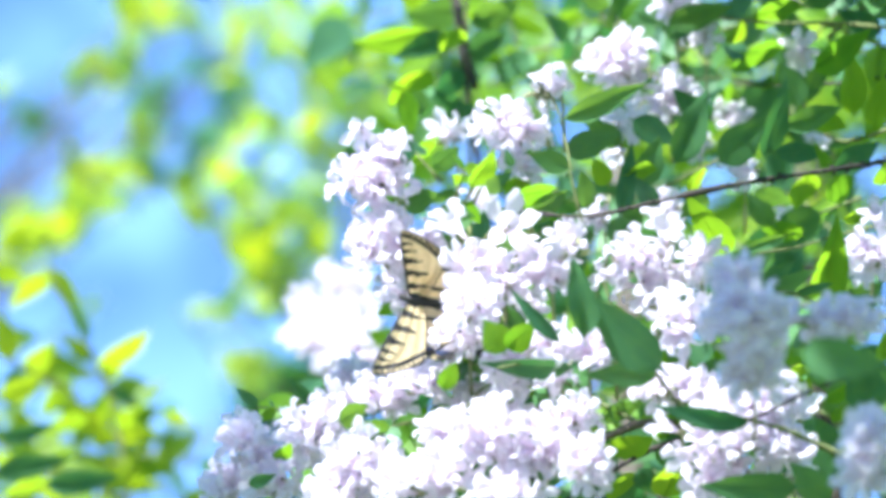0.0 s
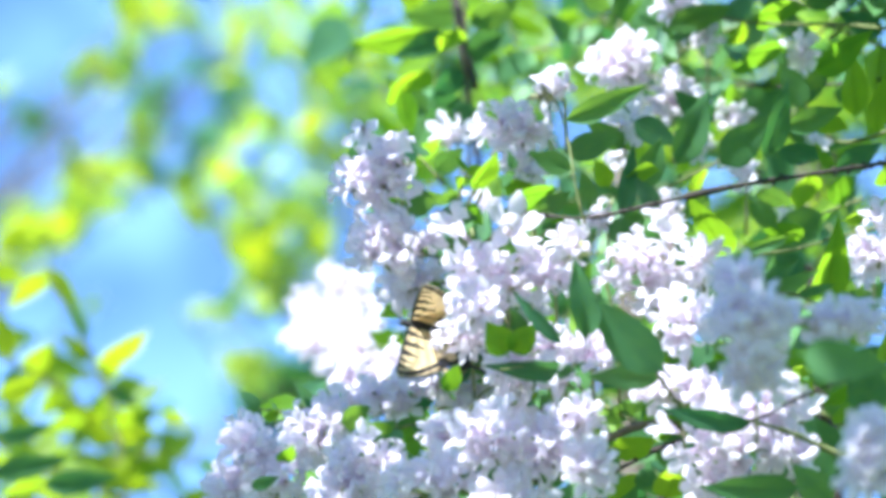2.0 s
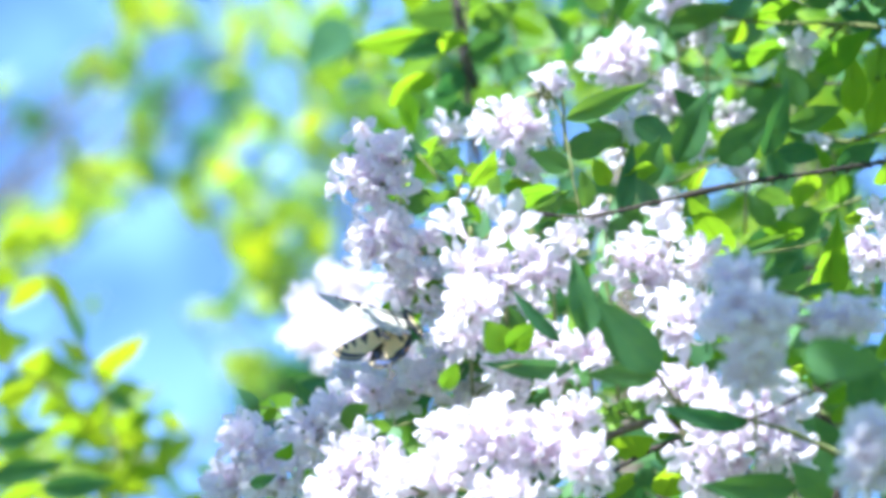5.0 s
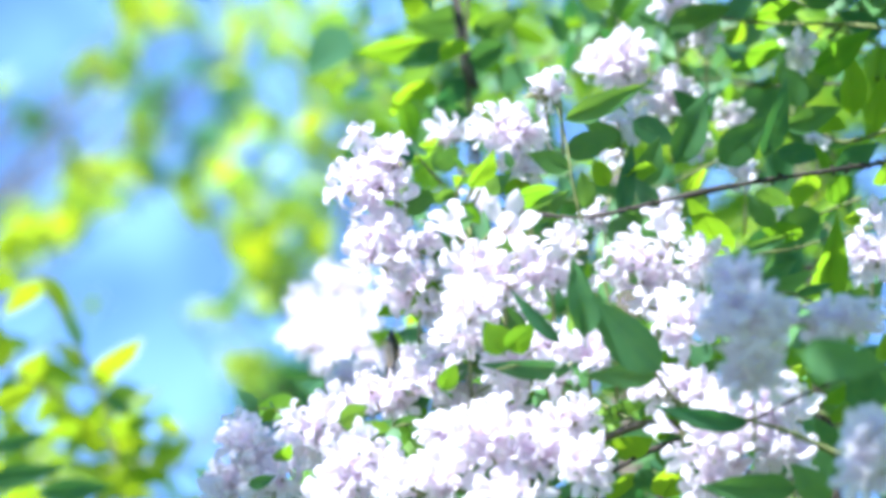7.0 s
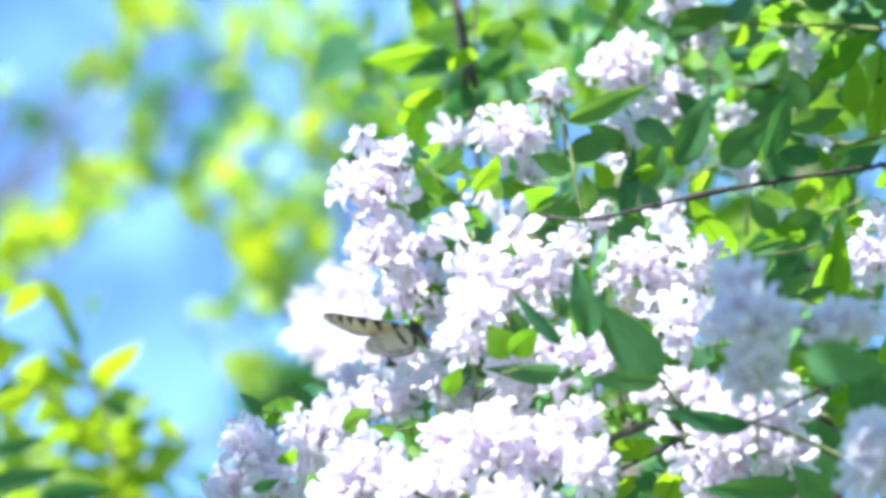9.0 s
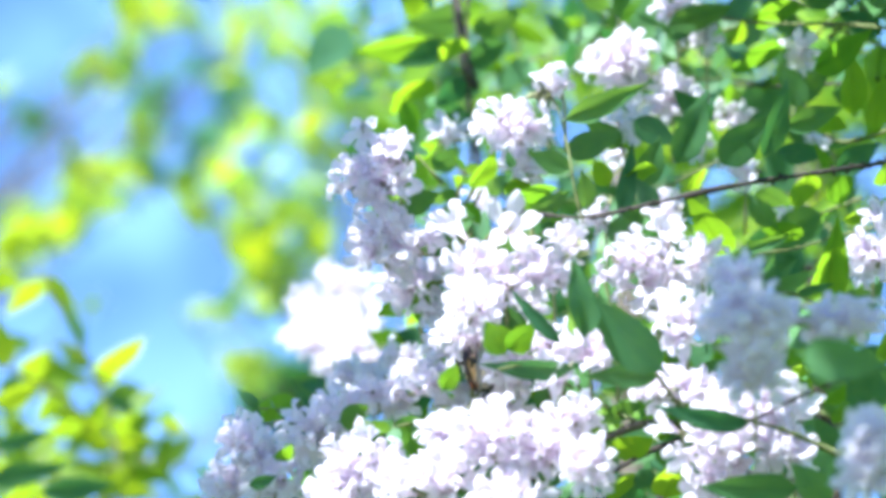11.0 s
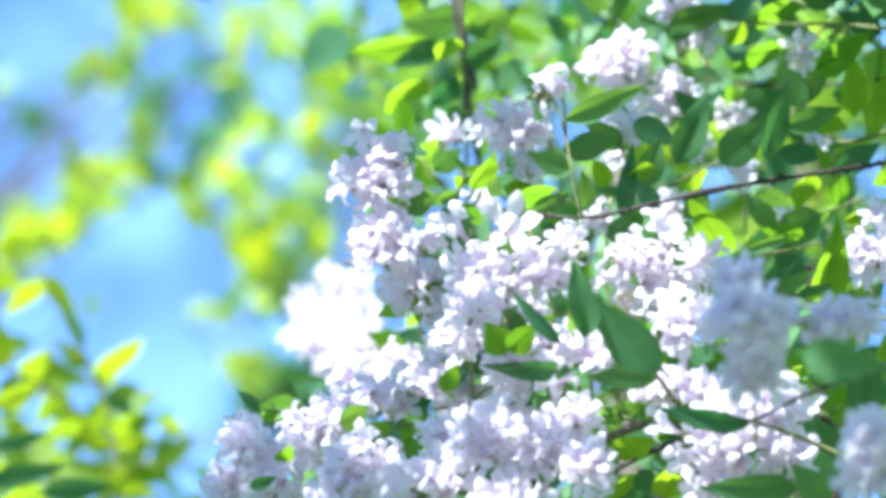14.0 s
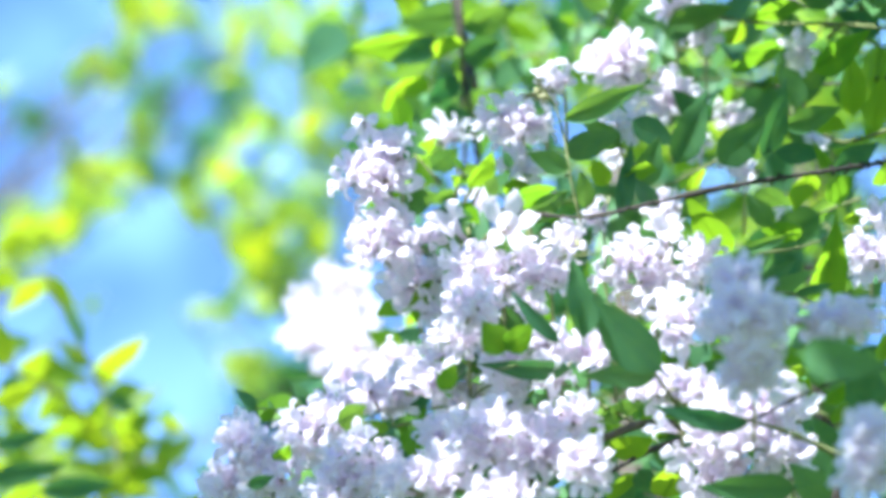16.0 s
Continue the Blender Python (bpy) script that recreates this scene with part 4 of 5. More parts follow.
leaf(shoot, -24, 86, -16.3, -20.4, 87, -17.1, 2.2, 32, 13)
leaf(shoot, -25.2, 86, -10.4, -24.1, 84.5, -7.4, 2.3, 56, 10)
leaf(shoot, -23.7, 84, -17.4, -20.7, 85.7, -18.8, 2.6, 48, 12)
leaf(shoot, -24, 86, -15.8, -27.3, 86.2, -17.1, 2.1, -36, 10)
leaf(shoot_b, -28.5, 84, -10.7, -29.8, 84.8, -13.3, 1.8, -32, 12)
leaf(shoot_b, -31, 85, -9.3, -29.2, 83.8, -7.4, 2.4, 52, 10)
leaf(shoot_b, -31.9, 82, -8.6, -32.7, 81, -4.9, 2.2, 32, 10)
leaf(shoot_b, -31.6, 82, -9.1, -32, 82.2, -12.7, 1.7, -12, 1)
leaf(shoot_b, -26.4, 80, -12.3, -29.9, 81.9, -14.4, 2.9, -56, 11)
leaf(shoot_c, -29.7, 50, -15.2, -24.7, 50, -14.1, 1.7, 12, 0)
leaf(shoot_c, -26.4, 50, -15.9, -21.4, 50, -15.4, 1.8, 12, 4)
leaf(shoot_c, -27, 52, -15.3, -29.4, 53.7, -17.6, 2.4, -56, 12)
leaf(shoot_c, -29.8, 54, -13.1, -26.1, 54.1, -12.3, 1.2, 12, 2)
leaf(shoot_c, -25.2, 58, -16.7, -28.2, 56.4, -16.2, 2.7, -52, 11)
leaf(shoot_c, -30.9, 64, -10.8, -27.6, 63, -9.2, 1.9, 36, 10)
leaf(shoot_b, -34.3, 100, -0.4, -32.5, 99.3, 1.3, 2.3, 32, 14)
leaf(shoot_b, -34, 90, -1.7, -31.6, 90.8, -3.3, 2.7, 44, 11)
loose_leaves(shoot, 80, 81, -42, -18, -27, -15, 80, 120, 3.5, 6, 0.9, 10)
loose_leaves(shoot, 5, 82, -40, -25, -14, 0, 90, 120, 4, 6, 0.9, 10)
loose_leaves(shoot, 26, 83, -35, -22, -16, -10, 88, 106, 3, 5, 0.9, 10)

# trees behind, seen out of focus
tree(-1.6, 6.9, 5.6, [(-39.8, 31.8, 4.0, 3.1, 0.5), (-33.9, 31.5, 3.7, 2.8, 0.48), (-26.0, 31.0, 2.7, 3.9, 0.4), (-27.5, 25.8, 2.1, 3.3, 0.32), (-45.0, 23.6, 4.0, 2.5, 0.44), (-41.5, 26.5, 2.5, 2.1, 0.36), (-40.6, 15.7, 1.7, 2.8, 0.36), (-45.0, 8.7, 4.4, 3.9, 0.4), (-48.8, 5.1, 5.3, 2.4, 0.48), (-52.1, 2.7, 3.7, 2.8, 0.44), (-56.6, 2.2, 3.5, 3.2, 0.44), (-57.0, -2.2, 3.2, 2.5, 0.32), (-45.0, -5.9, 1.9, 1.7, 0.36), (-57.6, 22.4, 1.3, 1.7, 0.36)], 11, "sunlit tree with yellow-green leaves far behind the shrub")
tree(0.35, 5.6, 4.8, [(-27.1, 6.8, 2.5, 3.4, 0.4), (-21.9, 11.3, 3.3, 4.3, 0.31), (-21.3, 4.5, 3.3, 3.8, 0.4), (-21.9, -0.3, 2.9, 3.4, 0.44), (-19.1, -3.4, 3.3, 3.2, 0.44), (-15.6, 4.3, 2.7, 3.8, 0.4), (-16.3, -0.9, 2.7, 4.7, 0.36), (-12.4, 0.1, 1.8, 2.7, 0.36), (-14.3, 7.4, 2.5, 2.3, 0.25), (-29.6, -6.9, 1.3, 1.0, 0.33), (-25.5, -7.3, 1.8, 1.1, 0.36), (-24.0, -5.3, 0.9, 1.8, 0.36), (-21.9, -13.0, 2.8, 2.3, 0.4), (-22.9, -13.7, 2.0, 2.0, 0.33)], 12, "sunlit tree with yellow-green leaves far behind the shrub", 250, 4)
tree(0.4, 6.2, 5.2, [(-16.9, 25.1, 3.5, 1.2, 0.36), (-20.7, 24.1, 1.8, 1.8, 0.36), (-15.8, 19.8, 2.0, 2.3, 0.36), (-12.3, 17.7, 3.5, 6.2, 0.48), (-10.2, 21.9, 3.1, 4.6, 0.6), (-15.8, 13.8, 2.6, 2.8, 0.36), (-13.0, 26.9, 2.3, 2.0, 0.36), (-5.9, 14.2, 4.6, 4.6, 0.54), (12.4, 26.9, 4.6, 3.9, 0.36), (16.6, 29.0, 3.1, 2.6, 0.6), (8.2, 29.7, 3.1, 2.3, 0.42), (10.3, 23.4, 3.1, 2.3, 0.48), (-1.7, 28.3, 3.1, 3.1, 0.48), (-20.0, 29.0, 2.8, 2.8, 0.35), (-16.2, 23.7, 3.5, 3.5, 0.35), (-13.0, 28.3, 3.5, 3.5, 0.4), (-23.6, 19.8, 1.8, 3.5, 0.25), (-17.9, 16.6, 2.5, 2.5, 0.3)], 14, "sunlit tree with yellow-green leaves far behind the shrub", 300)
# these sprays take the darker crown colour that stands for shade
tree(-1.9, 6.6, 5.4, [(-40.0, 20.1, 2.0, 4.5, 0.54), (-41.6, 13.0, 1.7, 3.7, 0.6), (-38.0, 10.1, 3.3, 1.8, 0.6), (-34.5, 15.4, 3.3, 2.0, 0.36), (-29.8, 19.7, 2.1, 4.1, 0.54), (-31.4, 24.4, 1.7, 2.5, 0.36), (-36.5, 26.0, 2.5, 1.8, 0.3), (-42.0, 29.8, 2.0, 1.7, 0.42), (-57.3, 17.8, 1.8, 2.3, 0.66), (-59.3, 19.7, 1.4, 1.8, 0.42), (-22.3, -20.0, 5.2, 4.6, 1.6), (-18.8, -21.5, 3.5, 3.6, 1.6), (-25.1, -23.1, 2.5, 3.1, 1.2), (-31.8, 13.8, 1.8, 2.0, 0.42), (-51.4, 15.8, 1.2, 1.2, 0.24)], 13, "leafy tree far behind the shrub, its colour darkened for shade", 360, 4.5, SHADED_CROWN)
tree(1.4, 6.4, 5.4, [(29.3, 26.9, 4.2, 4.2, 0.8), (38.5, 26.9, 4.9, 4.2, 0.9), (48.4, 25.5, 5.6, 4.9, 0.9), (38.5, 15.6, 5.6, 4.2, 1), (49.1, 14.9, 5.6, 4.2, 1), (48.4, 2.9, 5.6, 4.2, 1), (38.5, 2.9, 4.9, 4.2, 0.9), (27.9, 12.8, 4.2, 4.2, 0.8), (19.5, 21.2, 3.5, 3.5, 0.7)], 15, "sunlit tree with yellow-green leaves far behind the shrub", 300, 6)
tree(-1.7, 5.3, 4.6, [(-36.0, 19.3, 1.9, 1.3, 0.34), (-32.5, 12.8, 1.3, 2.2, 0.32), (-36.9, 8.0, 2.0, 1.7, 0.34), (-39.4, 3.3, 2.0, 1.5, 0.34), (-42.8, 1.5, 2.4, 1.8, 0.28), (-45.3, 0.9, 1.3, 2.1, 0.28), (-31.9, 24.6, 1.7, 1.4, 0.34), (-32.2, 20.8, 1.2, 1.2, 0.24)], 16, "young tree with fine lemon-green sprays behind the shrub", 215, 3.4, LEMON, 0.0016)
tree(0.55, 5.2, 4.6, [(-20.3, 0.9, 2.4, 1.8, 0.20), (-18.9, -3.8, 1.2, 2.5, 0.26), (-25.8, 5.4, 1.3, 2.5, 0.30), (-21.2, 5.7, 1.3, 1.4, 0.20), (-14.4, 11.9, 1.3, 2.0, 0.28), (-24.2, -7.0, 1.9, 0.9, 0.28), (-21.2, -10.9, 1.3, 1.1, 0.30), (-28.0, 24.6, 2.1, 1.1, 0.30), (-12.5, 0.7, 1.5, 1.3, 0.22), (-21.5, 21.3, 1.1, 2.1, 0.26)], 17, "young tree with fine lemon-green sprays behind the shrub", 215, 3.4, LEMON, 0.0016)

# unseen trees added round the camera to cut sky light on the blossom
for gx, gy, gb, gt, gw, gs in ((2.7, 0.5, 0.9, 7.0, 1.6, 41), (2.9, -2.6, 1.0, 7.0, 2.0, 42), (0.7, -4.6, 0.9, 3.4, 1.6, 43), (-3.6, -6.2, 0.9, 3.4, 1.7, 44), (4.2, 4.2, 0.9, 6.0, 1.8, 45), (-3.6, 2.6, 0.8, 4.6, 1.5, 46)):
    fill_block_tree(gx, gy, gb, gt, gw, 3600, gs)

# ---- the butterfly: head along x, left along y, back along z, in metres ----
def line(points, n):
    pts = smooth_path([Vector((x, y, 0)) for x, y in points], 12)
    return [pts[round(i * (len(pts) - 1) / (n - 1))] for i in range(n)]


def to_line(x, y, points):
    best = 1e9
    for (ax, ay), (bx, by) in zip(points, points[1:]):
        vx, vy = bx - ax, by - ay
        t = max(0, min(1, ((x - ax) * vx + (y - ay) * vy) / (vx * vx + vy * vy)))
        best = min(best, math.hypot(x - ax - t * vx, y - ay - t * vy))
    return best


FORE_LEAD = [(5, 1), (10, 12), (16, 27), (20.5, 41), (20, 46)]
FORE_TRAIL = [(-4, 1), (-6, 12), (-7.5, 26), (-7, 34), (1, 39.5), (11, 44), (20, 46)]
FORE_EDGE = [(-8, 33), (1, 39.8), (11, 44.2), (20.5, 46.2)]
HIND_LEAD = [(3, 1), (3, 12), (-1, 24), (-8, 30), (-17, 31), (-25, 27), (-30, 21)]
HIND_TRAIL = [(-3, 1), (-10, 2), (-18, 3), (-25, 5), (-30, 9), (-32, 14), (-30, 21)]
HIND_EDGE = [(-6, 30), (-17, 31.5), (-25, 27.5), (-31, 21), (-32.5, 14), (-30, 8)]


def fore_tone(x, y, v):
    e = to_line(x, y, FORE_EDGE)
    if e < 5.6:
        return 0 if 1.3 < e < 2.9 and ((y * 1.3 + x * 1.6) % 6.0) > 2.4 else 5
    if y < 4.0 or v < 0.05 or v > 0.975:
        return 1
    for at, half, reach in ((8.5, 1.9, 0.97), (17.0, 2.2, 0.66), (25.0, 2.0, 0.5), (31.0, 1.7, 0.42), (36.0, 1.4, 0.38)):
        if abs(y - at - 2.0 * v) < half * (1.2 - 1.05 * v / reach) and v < reach:
            return 1
    return 0


def hind_tone(x, y, v):
    e = to_line(x, y, HIND_EDGE)
    wave = math.sin((x * 0.8 - y) * 0.75)
    if e < 10 + 1.3 * wave:
        if math.hypot(x + 28, y - 9) < 1.8:
            return 3
        if 4.0 < e < 6.4 and wave > -0.1:
            return 2
        return 0 if e < 2.0 and wave > 0.45 else 5
    if v > 0.9 or y < 3.0:
        return 1
    if abs(y - 9.5 - 0.05 * x) < 1.0 and -17 < x < 2:
        return 1
    return 0


def wing_mesh(name, lead, trail, tone, side, tail):
    nu, nv = 64, 34
    a, b = line(lead, nu), line(trail, nu)
    vs, fs, mi = [], [], []
    for i in range(nu):
        for j in range(nv):
            v = j / (nv - 1)
            p = a[i].lerp(b[i], v)
            z = -0.9 * math.sin(math.pi * v) * (p.y / 40) + 0.18 * math.sin(v * 22)
            vs.append((p.x / 1000, side * p.y / 1000, z / 1000))
    for i in range(nu - 1):
        for j in range(nv - 1):
            q = (a[i].lerp(b[i], (j + 0.5) / (nv - 1)) + a[i + 1].lerp(b[i + 1], (j + 0.5) / (nv - 1))) / 2
            k = i * nv + j
            fs.append((k, k + 1, k + nv + 1, k + nv))
            mi.append(tone(q.x, q.y, (j + 0.5) / (nv - 1)))
    if tail:
        o = len(vs)
        for i in range(9):
            t = i / 8
            w = (2.2 - 1.2 * math.sin(math.pi * min(1, t * 1.25)) + (1.0 if 0.6 < t < 0.95 else 0)) * (0.4 if i == 8 else 1)
            x, y = -27 - 16 * t, 21 + 2.5 * math.sin(2 * t)
            vs += [(x / 1000, side * (y - w) / 1000, 0.0002), (x / 1000, side * (y + w) / 1000, 0.0002)]
            if i:
                fs.append((o + 2 * i - 2, o + 2 * i - 1, o + 2 * i + 1, o + 2 * i))
                mi.append(1)
    # the paler underside, a hair below; margin and blue washed out for overexposed light
    o = len(vs)
    vs += [(x, y, z - 0.00012) for x, y, z in vs]
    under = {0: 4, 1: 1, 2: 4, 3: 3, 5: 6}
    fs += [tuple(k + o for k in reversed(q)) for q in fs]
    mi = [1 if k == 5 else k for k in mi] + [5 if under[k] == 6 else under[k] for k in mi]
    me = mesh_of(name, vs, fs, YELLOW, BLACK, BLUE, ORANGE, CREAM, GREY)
    me.polygons.foreach_set("material_index", mi)
    return me


def lathe(profile, sides=12):
    vs, fs, mi = [], [], []
    for x, r, z in profile:
        for k in range(sides):
            g = 2 * math.pi * k / sides
            vs.append((x / 1000, r * math.cos(g) / 1000, (z + r * math.sin(g)) / 1000))
    for i in range(len(profile) - 1):
        for k in range(sides):
            k2 = (k + 1) % sides
            fs.append((i * sides + k, (i + 1) * sides + k, (i + 1) * sides + k2, i * sides + k2))
            mi.append(0 if k in (0, 5) and i < 6 else 1)
    return vs, fs, mi


butterfly = new("butterfly")
tagged(butterfly, "cream-yellow and black striped swallowtail butterfly on the blossom", "butterfly")
bv, bf, bm_i = lathe([(-25, 0.3, -1.5), (-23, 1.3, -1.3), (-18, 1.9, -1.0), (-12, 2.2, -0.6), (-7, 2.0, -0.2), (-5, 2.3, 0), (-1, 3.2, 0), (3, 3.3, 0), (6, 2.4, -0.2), (7.2, 1.6, -0.3), (8, 1.9, -0.4), (9.6, 1.5, -0.5), (10.4, 0.5, -0.6)])
bme = mesh_of("body", bv, bf, YELLOW, BLACK)
bme.polygons.foreach_set("material_index", bm_i)
part("body", bme, butterfly)
for side in (1, -1):
    v, f = tube(smooth_path([Vector((0.0095, side * 0.0009, 0.0006)), Vector((0.016, side * 0.004, 0.002)), Vector((0.023, side * 0.0075, 0.0025))], 5), 0.00022, 0.0002, 5)
    v2, f2 = tube([Vector((0.0225, side * 0.0073, 0.0025)), Vector((0.0235, side * 0.0078, 0.0025)), Vector((0.0252, side * 0.0085, 0.0024))], 0.0003, 0.0006, 6)
    f += [tuple(k + len(v) for k in q) for q in f2]
    part("antenna", mesh_of("antenna", v + v2, f, BLACK), butterfly, label="thin black clubbed antenna")
    for x in (0.004, 0.0, -0.004):
        v, f = tube([Vector((x, side * 0.0015, -0.0022)), Vector((x + 0.003, side * 0.006, -0.004)), Vector((x + 0.004, side * 0.008, -0.011))], 0.0003, 0.00015, 5)
        part("leg", mesh_of("leg", v, f, BLACK), butterfly)
WINGS = {}
for side, key in ((1, "left"), (-1, "right")):
    WINGS[key] = (part("forewing", wing_mesh("forewing", FORE_LEAD, FORE_TRAIL, fore_tone, side, False), butterfly, label="cream forewing with black stripes and dotted margin"),
                  part("hindwing", wing_mesh("hindwing", HIND_LEAD, HIND_TRAIL, hind_tone, side, True), butterfly, label="cream hindwing with broad black scalloped margin and tail"))


def flutter(rows, wings):
    """Body: seconds, place in the shrub's frame (cm) and turn (degrees). Wings: seconds and how far each side is raised."""
    walk(butterfly, [(t, Matrix.Translation(spot(x, d, z)) @ LEAN.to_3x3().to_4x4() @ pose(0, 0, 0, rx, ry, rz)) for t, x, d, z, rx, ry, rz in rows])
    for key, side in (("left", 1), ("right", -1)):
        fore, hind = WINGS[key]
        up = [(r[0], r[1] if side > 0 else r[2]) for r in wings]
        walk(fore, [(t, pose(0, 0, 0.0012, side * a, 0, 0)) for t, a in up])
        walk(hind, [(t, pose(0, 0, 0.0006, side * (a * 0.93 - 2), 0, 0)) for t, a in up])


def sway(ob, rows, share=1.0):
    """A part that the breeze moves: seconds, and how far across and up (mm)."""
    rest = ob.location.copy()
    walk(ob, [(t, Matrix.Translation(rest + way(x, 0, z) * share / 1000)) for t, x, z in rows])


def motions():
    flutter([
        (0.0, -1.36, 1, -2.75, -92, -10, -169),
        (0.2, -1.45, 1, -2.75, -92, -14, -178),
        (0.5, -1.45, 1, -2.87, -75, -27, 166),
        (0.7, -1.45, 1, -2.99, -84, -19, -174),
        (0.9, -1.06, 1, -2.99, -106, -49, 178),
        (1.1, -1.06, 1, -3.14, -85, -54, 151),
        (1.2, -1.21, 1, -3.14, -44, -82, 98),
        (1.3, -1.06, 1, -3.14, -97, -46, 174),
        (1.5, -2.20, 2, -3.00, -35, -28, 174),
        (1.7, -1.06, 1, -3.60, -104, -22, -171),
        (1.9, -0.97, 1.5, -3.91, -89, -12, -168),
        (2.0, -1.41, 2, -4.13, -57, -13, -154),
        (2.4, -1.30, 1.8, -4.31, -65, 8, -167),
        (2.6, -1.30, 1.8, -4.31, -66, 5, -166),
        (2.8, -1.33, 1.8, -4.37, -97, -24, -178),
        (2.9, -1.40, 1.8, -4.37, -105, -48, 163),
        (3.0, -1.93, 2, -3.83, -125, -19, 212),
        (3.2, -2.12, 1.8, -3.97, -98, -39, 125),
        (3.3, -2.31, 1.8, -3.67, -107, -43, 117),
        (3.5, -0.99, 1.8, -3.15, -101, -15, 115),
        (3.7, -0.69, 1.8, -3.55, -101, -15, 115),
        (3.8, -1.18, 1.8, -3.97, -83, -36, 87),
        (4.0, -1.35, 2, -4.13, -76, -35, 103),
        (4.2, -1.90, 2, -4.03, -76, -31, 103),
        (6.3, -1.30, 1.8, -3.51, -92, -17, 114),
        (6.5, -1.00, 1.8, -3.46, -92, -17, 114),
        (6.7, -0.90, 1.8, -3.51, -92, -17, 114),
        (6.9, -1.88, 2, -4.31, -109, -36, 98),
        (6.93, -2.17, 4.2, -4.72, -104, -52, 128),
        (6.97, -2.46, 6.3, -5.12, -118, -66, 172),
        (7.0, -2.75, 8.5, -5.53, -160, -68, -115),
        (7.07, -2.64, 6.7, -5.20, 145, -53, -86),
        (7.13, -2.52, 4.8, -4.87, 115, -33, -85),
        (7.2, -1.8, 2.6, -4.8, 95, -28, -104),
        (7.4, -1.74, 1.8, -4.49, 96, -20, -103),
        (8.0, -1.59, 1.8, -4.39, 96, -20, -103),
        (8.5, -1.62, 1.8, -4.36, 96, -20, -103),
        (8.8, -1.49, 1.8, -4.29, 93, -25, -106),
        (9.0, -1.51, 1.8, -4.31, 93, -25, -106),
        (9.2, -1.66, 1.8, -4.51, 93, -25, -106),
        (9.73, -0.59, 1.1, -5.30, 68, -46, -63),
        (10.27, 0.47, 1.8, -6.08, 15, -53, 4),
        (10.77, 1.90, 0, -7.20, -8, -22, 62),
        (11.3, 3.00, -2.5, -8.10, 0, -4, 84),
        (11.5, 2.74, -6.5, -7.60, 0, -6, 88),
        (12.0, 2.68, -6.5, -7.65, 0, -6, 88),
        (13.1, 2.70, -6.4, -7.60, 0, -6, 88),
        (13.5, 2.95, 0, -9.40, -4, -6, 88),
        (14.2, 3.76, 16, -8.40, -22, -7, 85),
        (16.0, 4.76, 17, -9.41, -22, -7, 85)],
        [(0.0, 20, 38), (0.2, 14, 67), (0.5, 5, 78), (0.7, 4, 70), (0.9, 19, 79), (1.1, 70, 85), (1.2, 43, 54), (1.3, 61, 74), (1.5, 4, -5), (1.7, 19, 41), (1.9, 34, 52), (2.0, 12, 100), (2.4, 28, 71), (2.6, 26, 73), (2.8, 58, 81), (2.9, 43, 84), (3.0, -3, 85), (3.2, 77, 102), (3.3, 73, 101), (3.5, 10, 83), (3.7, 10, 83), (3.8, 77, 75), (4.0, 91, 90), (4.2, 84, 92), (6.3, 10, 80), (6.5, 10, 80), (6.7, 10, 80), (6.9, 31, 60), (7.0, 94, 85), (7.2, 88, 89), (7.4, 88, 90), (8.0, 88, 90), (8.5, 88, 90), (8.8, 87, 91), (9.0, 87, 91), (9.2, 87, 91), (11.3, 84, 90), (11.5, 68, 70), (11.8, 66, 70), (12.0, 60, 76), (12.2, 46, 84), (12.4, 64, 80), (13.1, 62, 82), (13.3, 80, 86), (13.5, 89, 89), (14.2, 89, 89), (16.0, 89, 89)])
    # the breeze over the whole shrub, its tall lead and the young shrub
    breeze = [(0, -0.3, 0.6), (0.5, 0.0, 0.6), (1, 0.9, -0.0), (1.5, 1.2, -0.0), (2, 1.2, -0.6), (2.5, 0.9, -0.0), (3, -0.3, 0.9), (3.5, 0.0, 1.5), (4, 0.0, 1.5), (5.2, 0.3, 0.3), (6.5, 0.3, -0.0), (7, -0.3, -0.0), (7.5, 0.6, -0.9), (8, 0.3, -1.2), (8.5, 0.0, -0.3), (9, 1.8, -2.1), (10.2, 0.6, -0.6), (11.5, 0.0, -0.0), (12, -0.3, -0.0), (12.5, 0.0, -0.0), (13, 0.0, -0.3), (13.5, 0.0, -0.3), (14, 0.3, -0.6), (14.5, 0.6, -1.2), (15, 0.0, -0.9), (15.5, -0.6, -0.6), (16, -0.9, -0.0)]
    tall = [(0, -0.7, 2.7), (0.5, 2.0, -0.7), (1, 0.7, 2.7), (1.5, 4.1, -0.0), (2, -1.4, 2.7), (2.5, 3.4, 6.1), (3, 2.7, 8.2), (3.5, 0.0, 2.7), (4, -2.7, 4.1), (5.2, 0.0, 1.4), (6.5, 0.7, -0.7), (7, 0.0, -3.4), (7.5, -3.4, -3.4), (8, 1.4, -4.4), (8.5, 0.0, -2.0), (9, 4.8, -8.8), (10.2, 1.4, -3.4), (11.5, 0.0, -2.0), (12, 0.0, -0.0), (12.5, 3.4, -2.7), (13, -1.0, -2.4), (13.5, -1.4, -2.7), (14, -3.1, -2.7), (14.5, -4.1, -3.7), (15, -3.1, -1.4), (15.5, -2.7, -0.3), (16, -4.1, -1.0)]
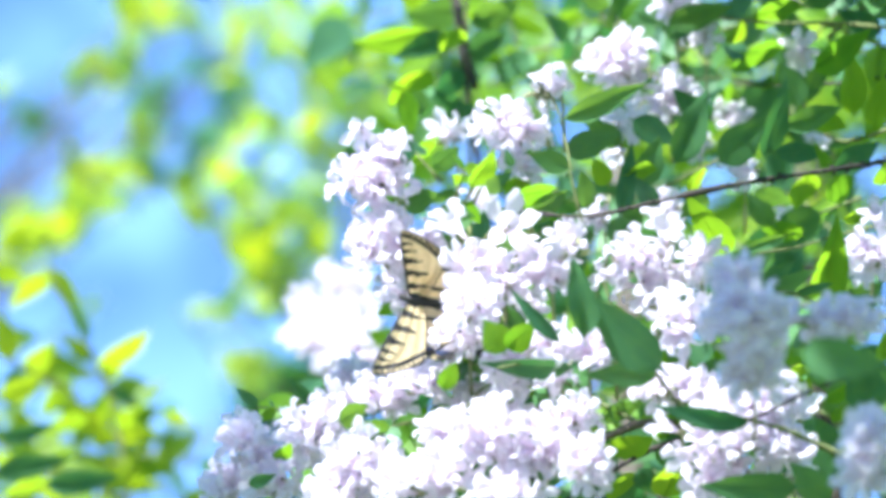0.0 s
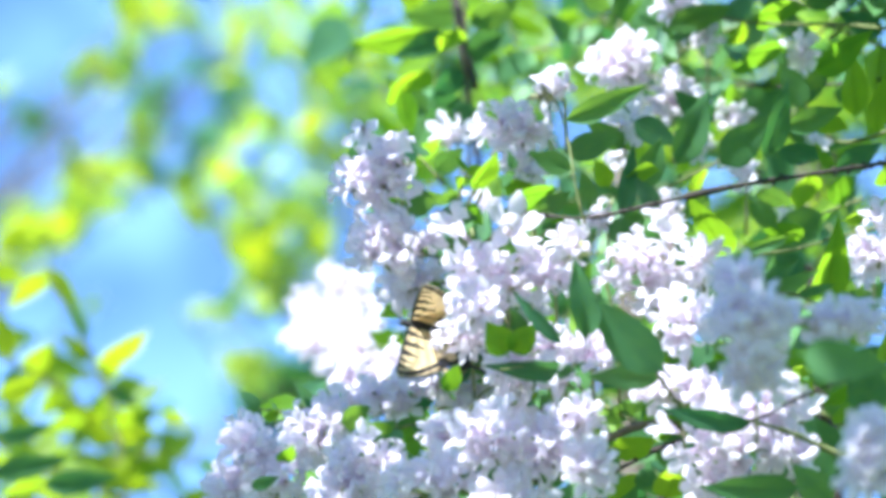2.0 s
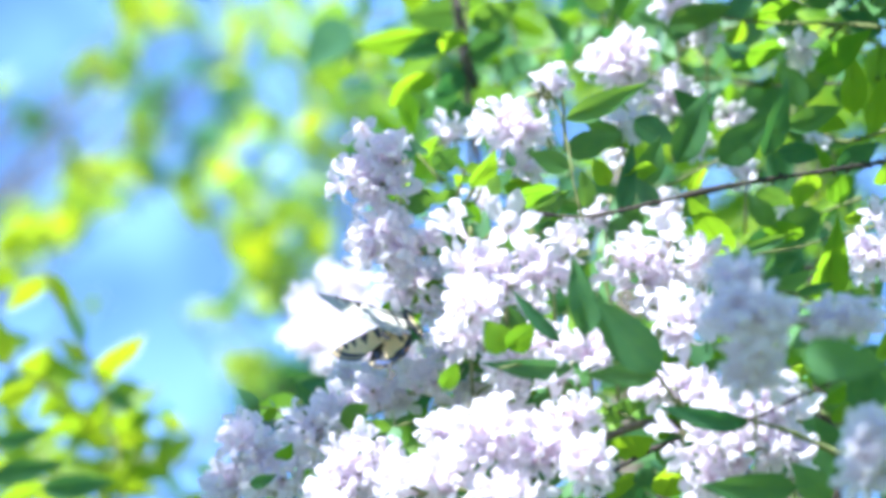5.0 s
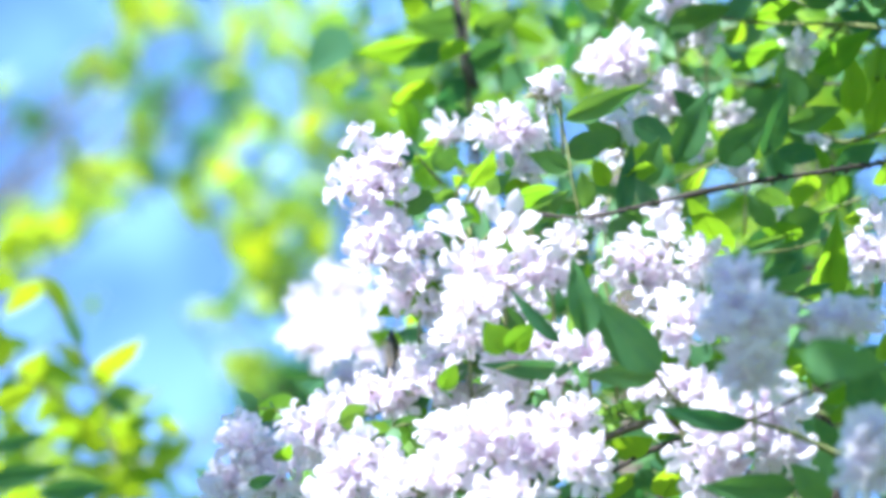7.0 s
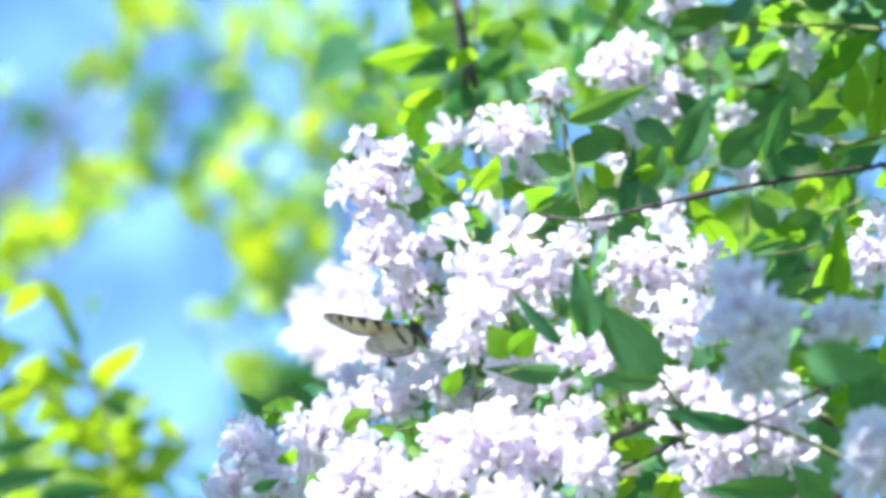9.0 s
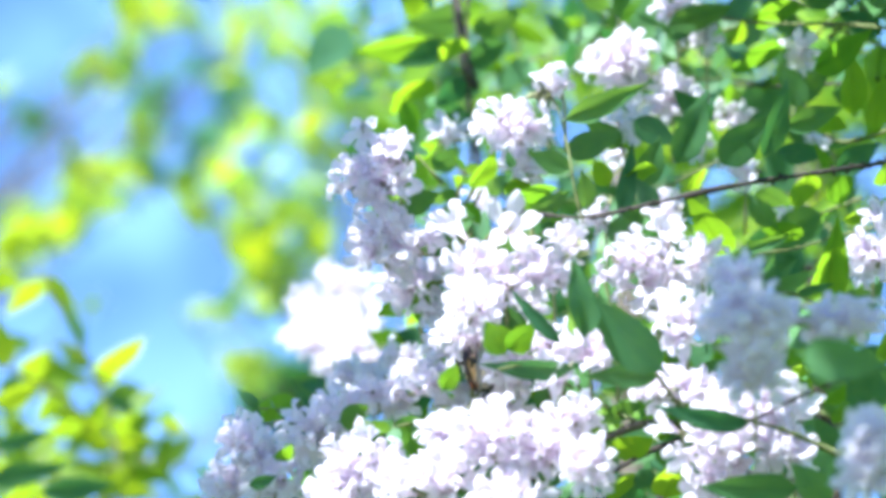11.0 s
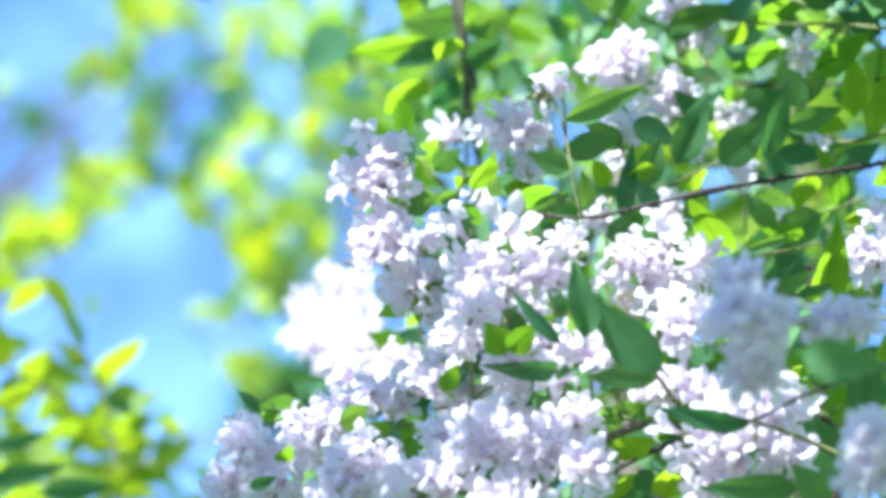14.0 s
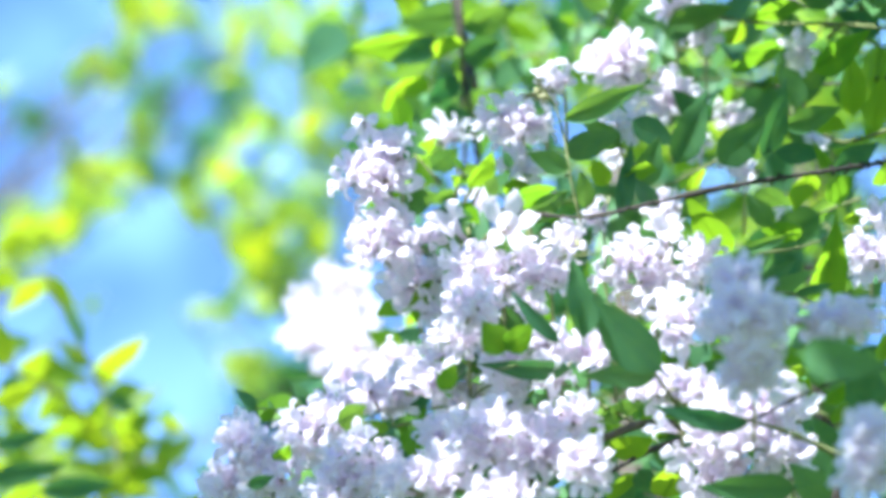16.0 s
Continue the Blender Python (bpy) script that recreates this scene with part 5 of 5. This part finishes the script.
    tips = [(0, -0.3, -0.0), (0.5, 0.0, -0.0), (1, 0.3, -0.6), (1.5, 0.9, -0.9), (2, 0.9, -0.9), (2.5, 0.3, -0.3), (3, 0.9, 1.8), (3.5, 1.5, 3.6), (4, 0.9, 2.7), (5.2, 0.0, -0.0), (6.5, -0.6, -2.4), (7, -1.2, -2.1), (7.5, -0.6, -3.6), (8, -1.8, -4.2), (8.5, 0.0, -1.8), (9, 0.0, -3.6), (10.2, 0.0, -1.2), (11.5, 0.6, 0.6), (12, 0.0, -0.0), (12.5, 0.0, -0.0), (13, 0.0, -0.6), (13.5, 0.0, -0.0), (14, 0.6, -0.6), (14.5, 0.9, -0.0), (15, 0.6, 0.6), (15.5, 0.9, 1.5), (16, 1.2, 2.4)]
    young = [(0, 3.7, 4.8), (0.5, 2.2, 3.7), (1, 2.2, 3.3), (1.5, 3.0, 4.4), (2, 2.6, 4.8), (2.5, 2.6, 3.7), (3, 1.5, 3.7), (3.5, 1.9, 3.3), (4, 1.1, 3.0), (5.2, 0.7, 1.5), (6.5, 0.0, -0.0), (7, -1.1, -1.1), (7.5, 0.0, -0.0), (8, -1.1, -2.2), (8.5, -1.1, -2.2), (9, -1.9, -3.3), (10.2, 0.0, -1.1), (11.5, 0.7, -0.0), (12, 0.0, -0.0), (13, 0.0, 0.4), (13.5, 0.0, -0.7), (14.5, 0.0, -0.0), (15.5, 0.0, 0.4), (16, 0.7, 0.4)]
    # slides the unseen shading spray in and out to time its shadow
    shade_slide = [(0, -20, 210, 10), (0.8, -15, 195, 10), (1.4, -4, 15, 0), (2.0, 6, 0, -3), (3.0, -6, -4, 2), (4.0, 0, 0, 0), (4.6, -8, 60, 4), (5.8, -20, 205, 10), (8.0, -26, 220, 12), (10.6, -20, 150, 10), (11.5, -20, 130, 10), (12.1, -20, 200, 10), (12.7, -12, 190, 9), (13.5, -8, 25, 5), (14.6, -4, 6, 2), (16, -8, 14, 4)]
    for ob in shrub.children:
        if ob.name.startswith("cane"):
            continue
        if ob == shade_arch_c:
            rest = ob.location.copy()
            walk(ob, [(t, Matrix.Translation(rest + way(x, d, z) / 1000)) for t, x, d, z in shade_slide])
        elif ob == lead:
            sway(ob, tall)
        elif ob in (tuft_a, tuft_a2, tuft_a3, tuft_b, tuft_b2, tuft_c, tuft_c2):
            sway(ob, tips, 0.6 if ob in (tuft_b, tuft_b2) else 1.0)
        else:
            reach = (LEAN.inverted() @ (ob.matrix_basis.translation + shrub.location)).x
            sway(ob, breeze, 1.0 if reach < 0.12 else 0.55)
    for ob in (shoot, shoot_b, shoot_c):
        sway(ob, young)


motions()
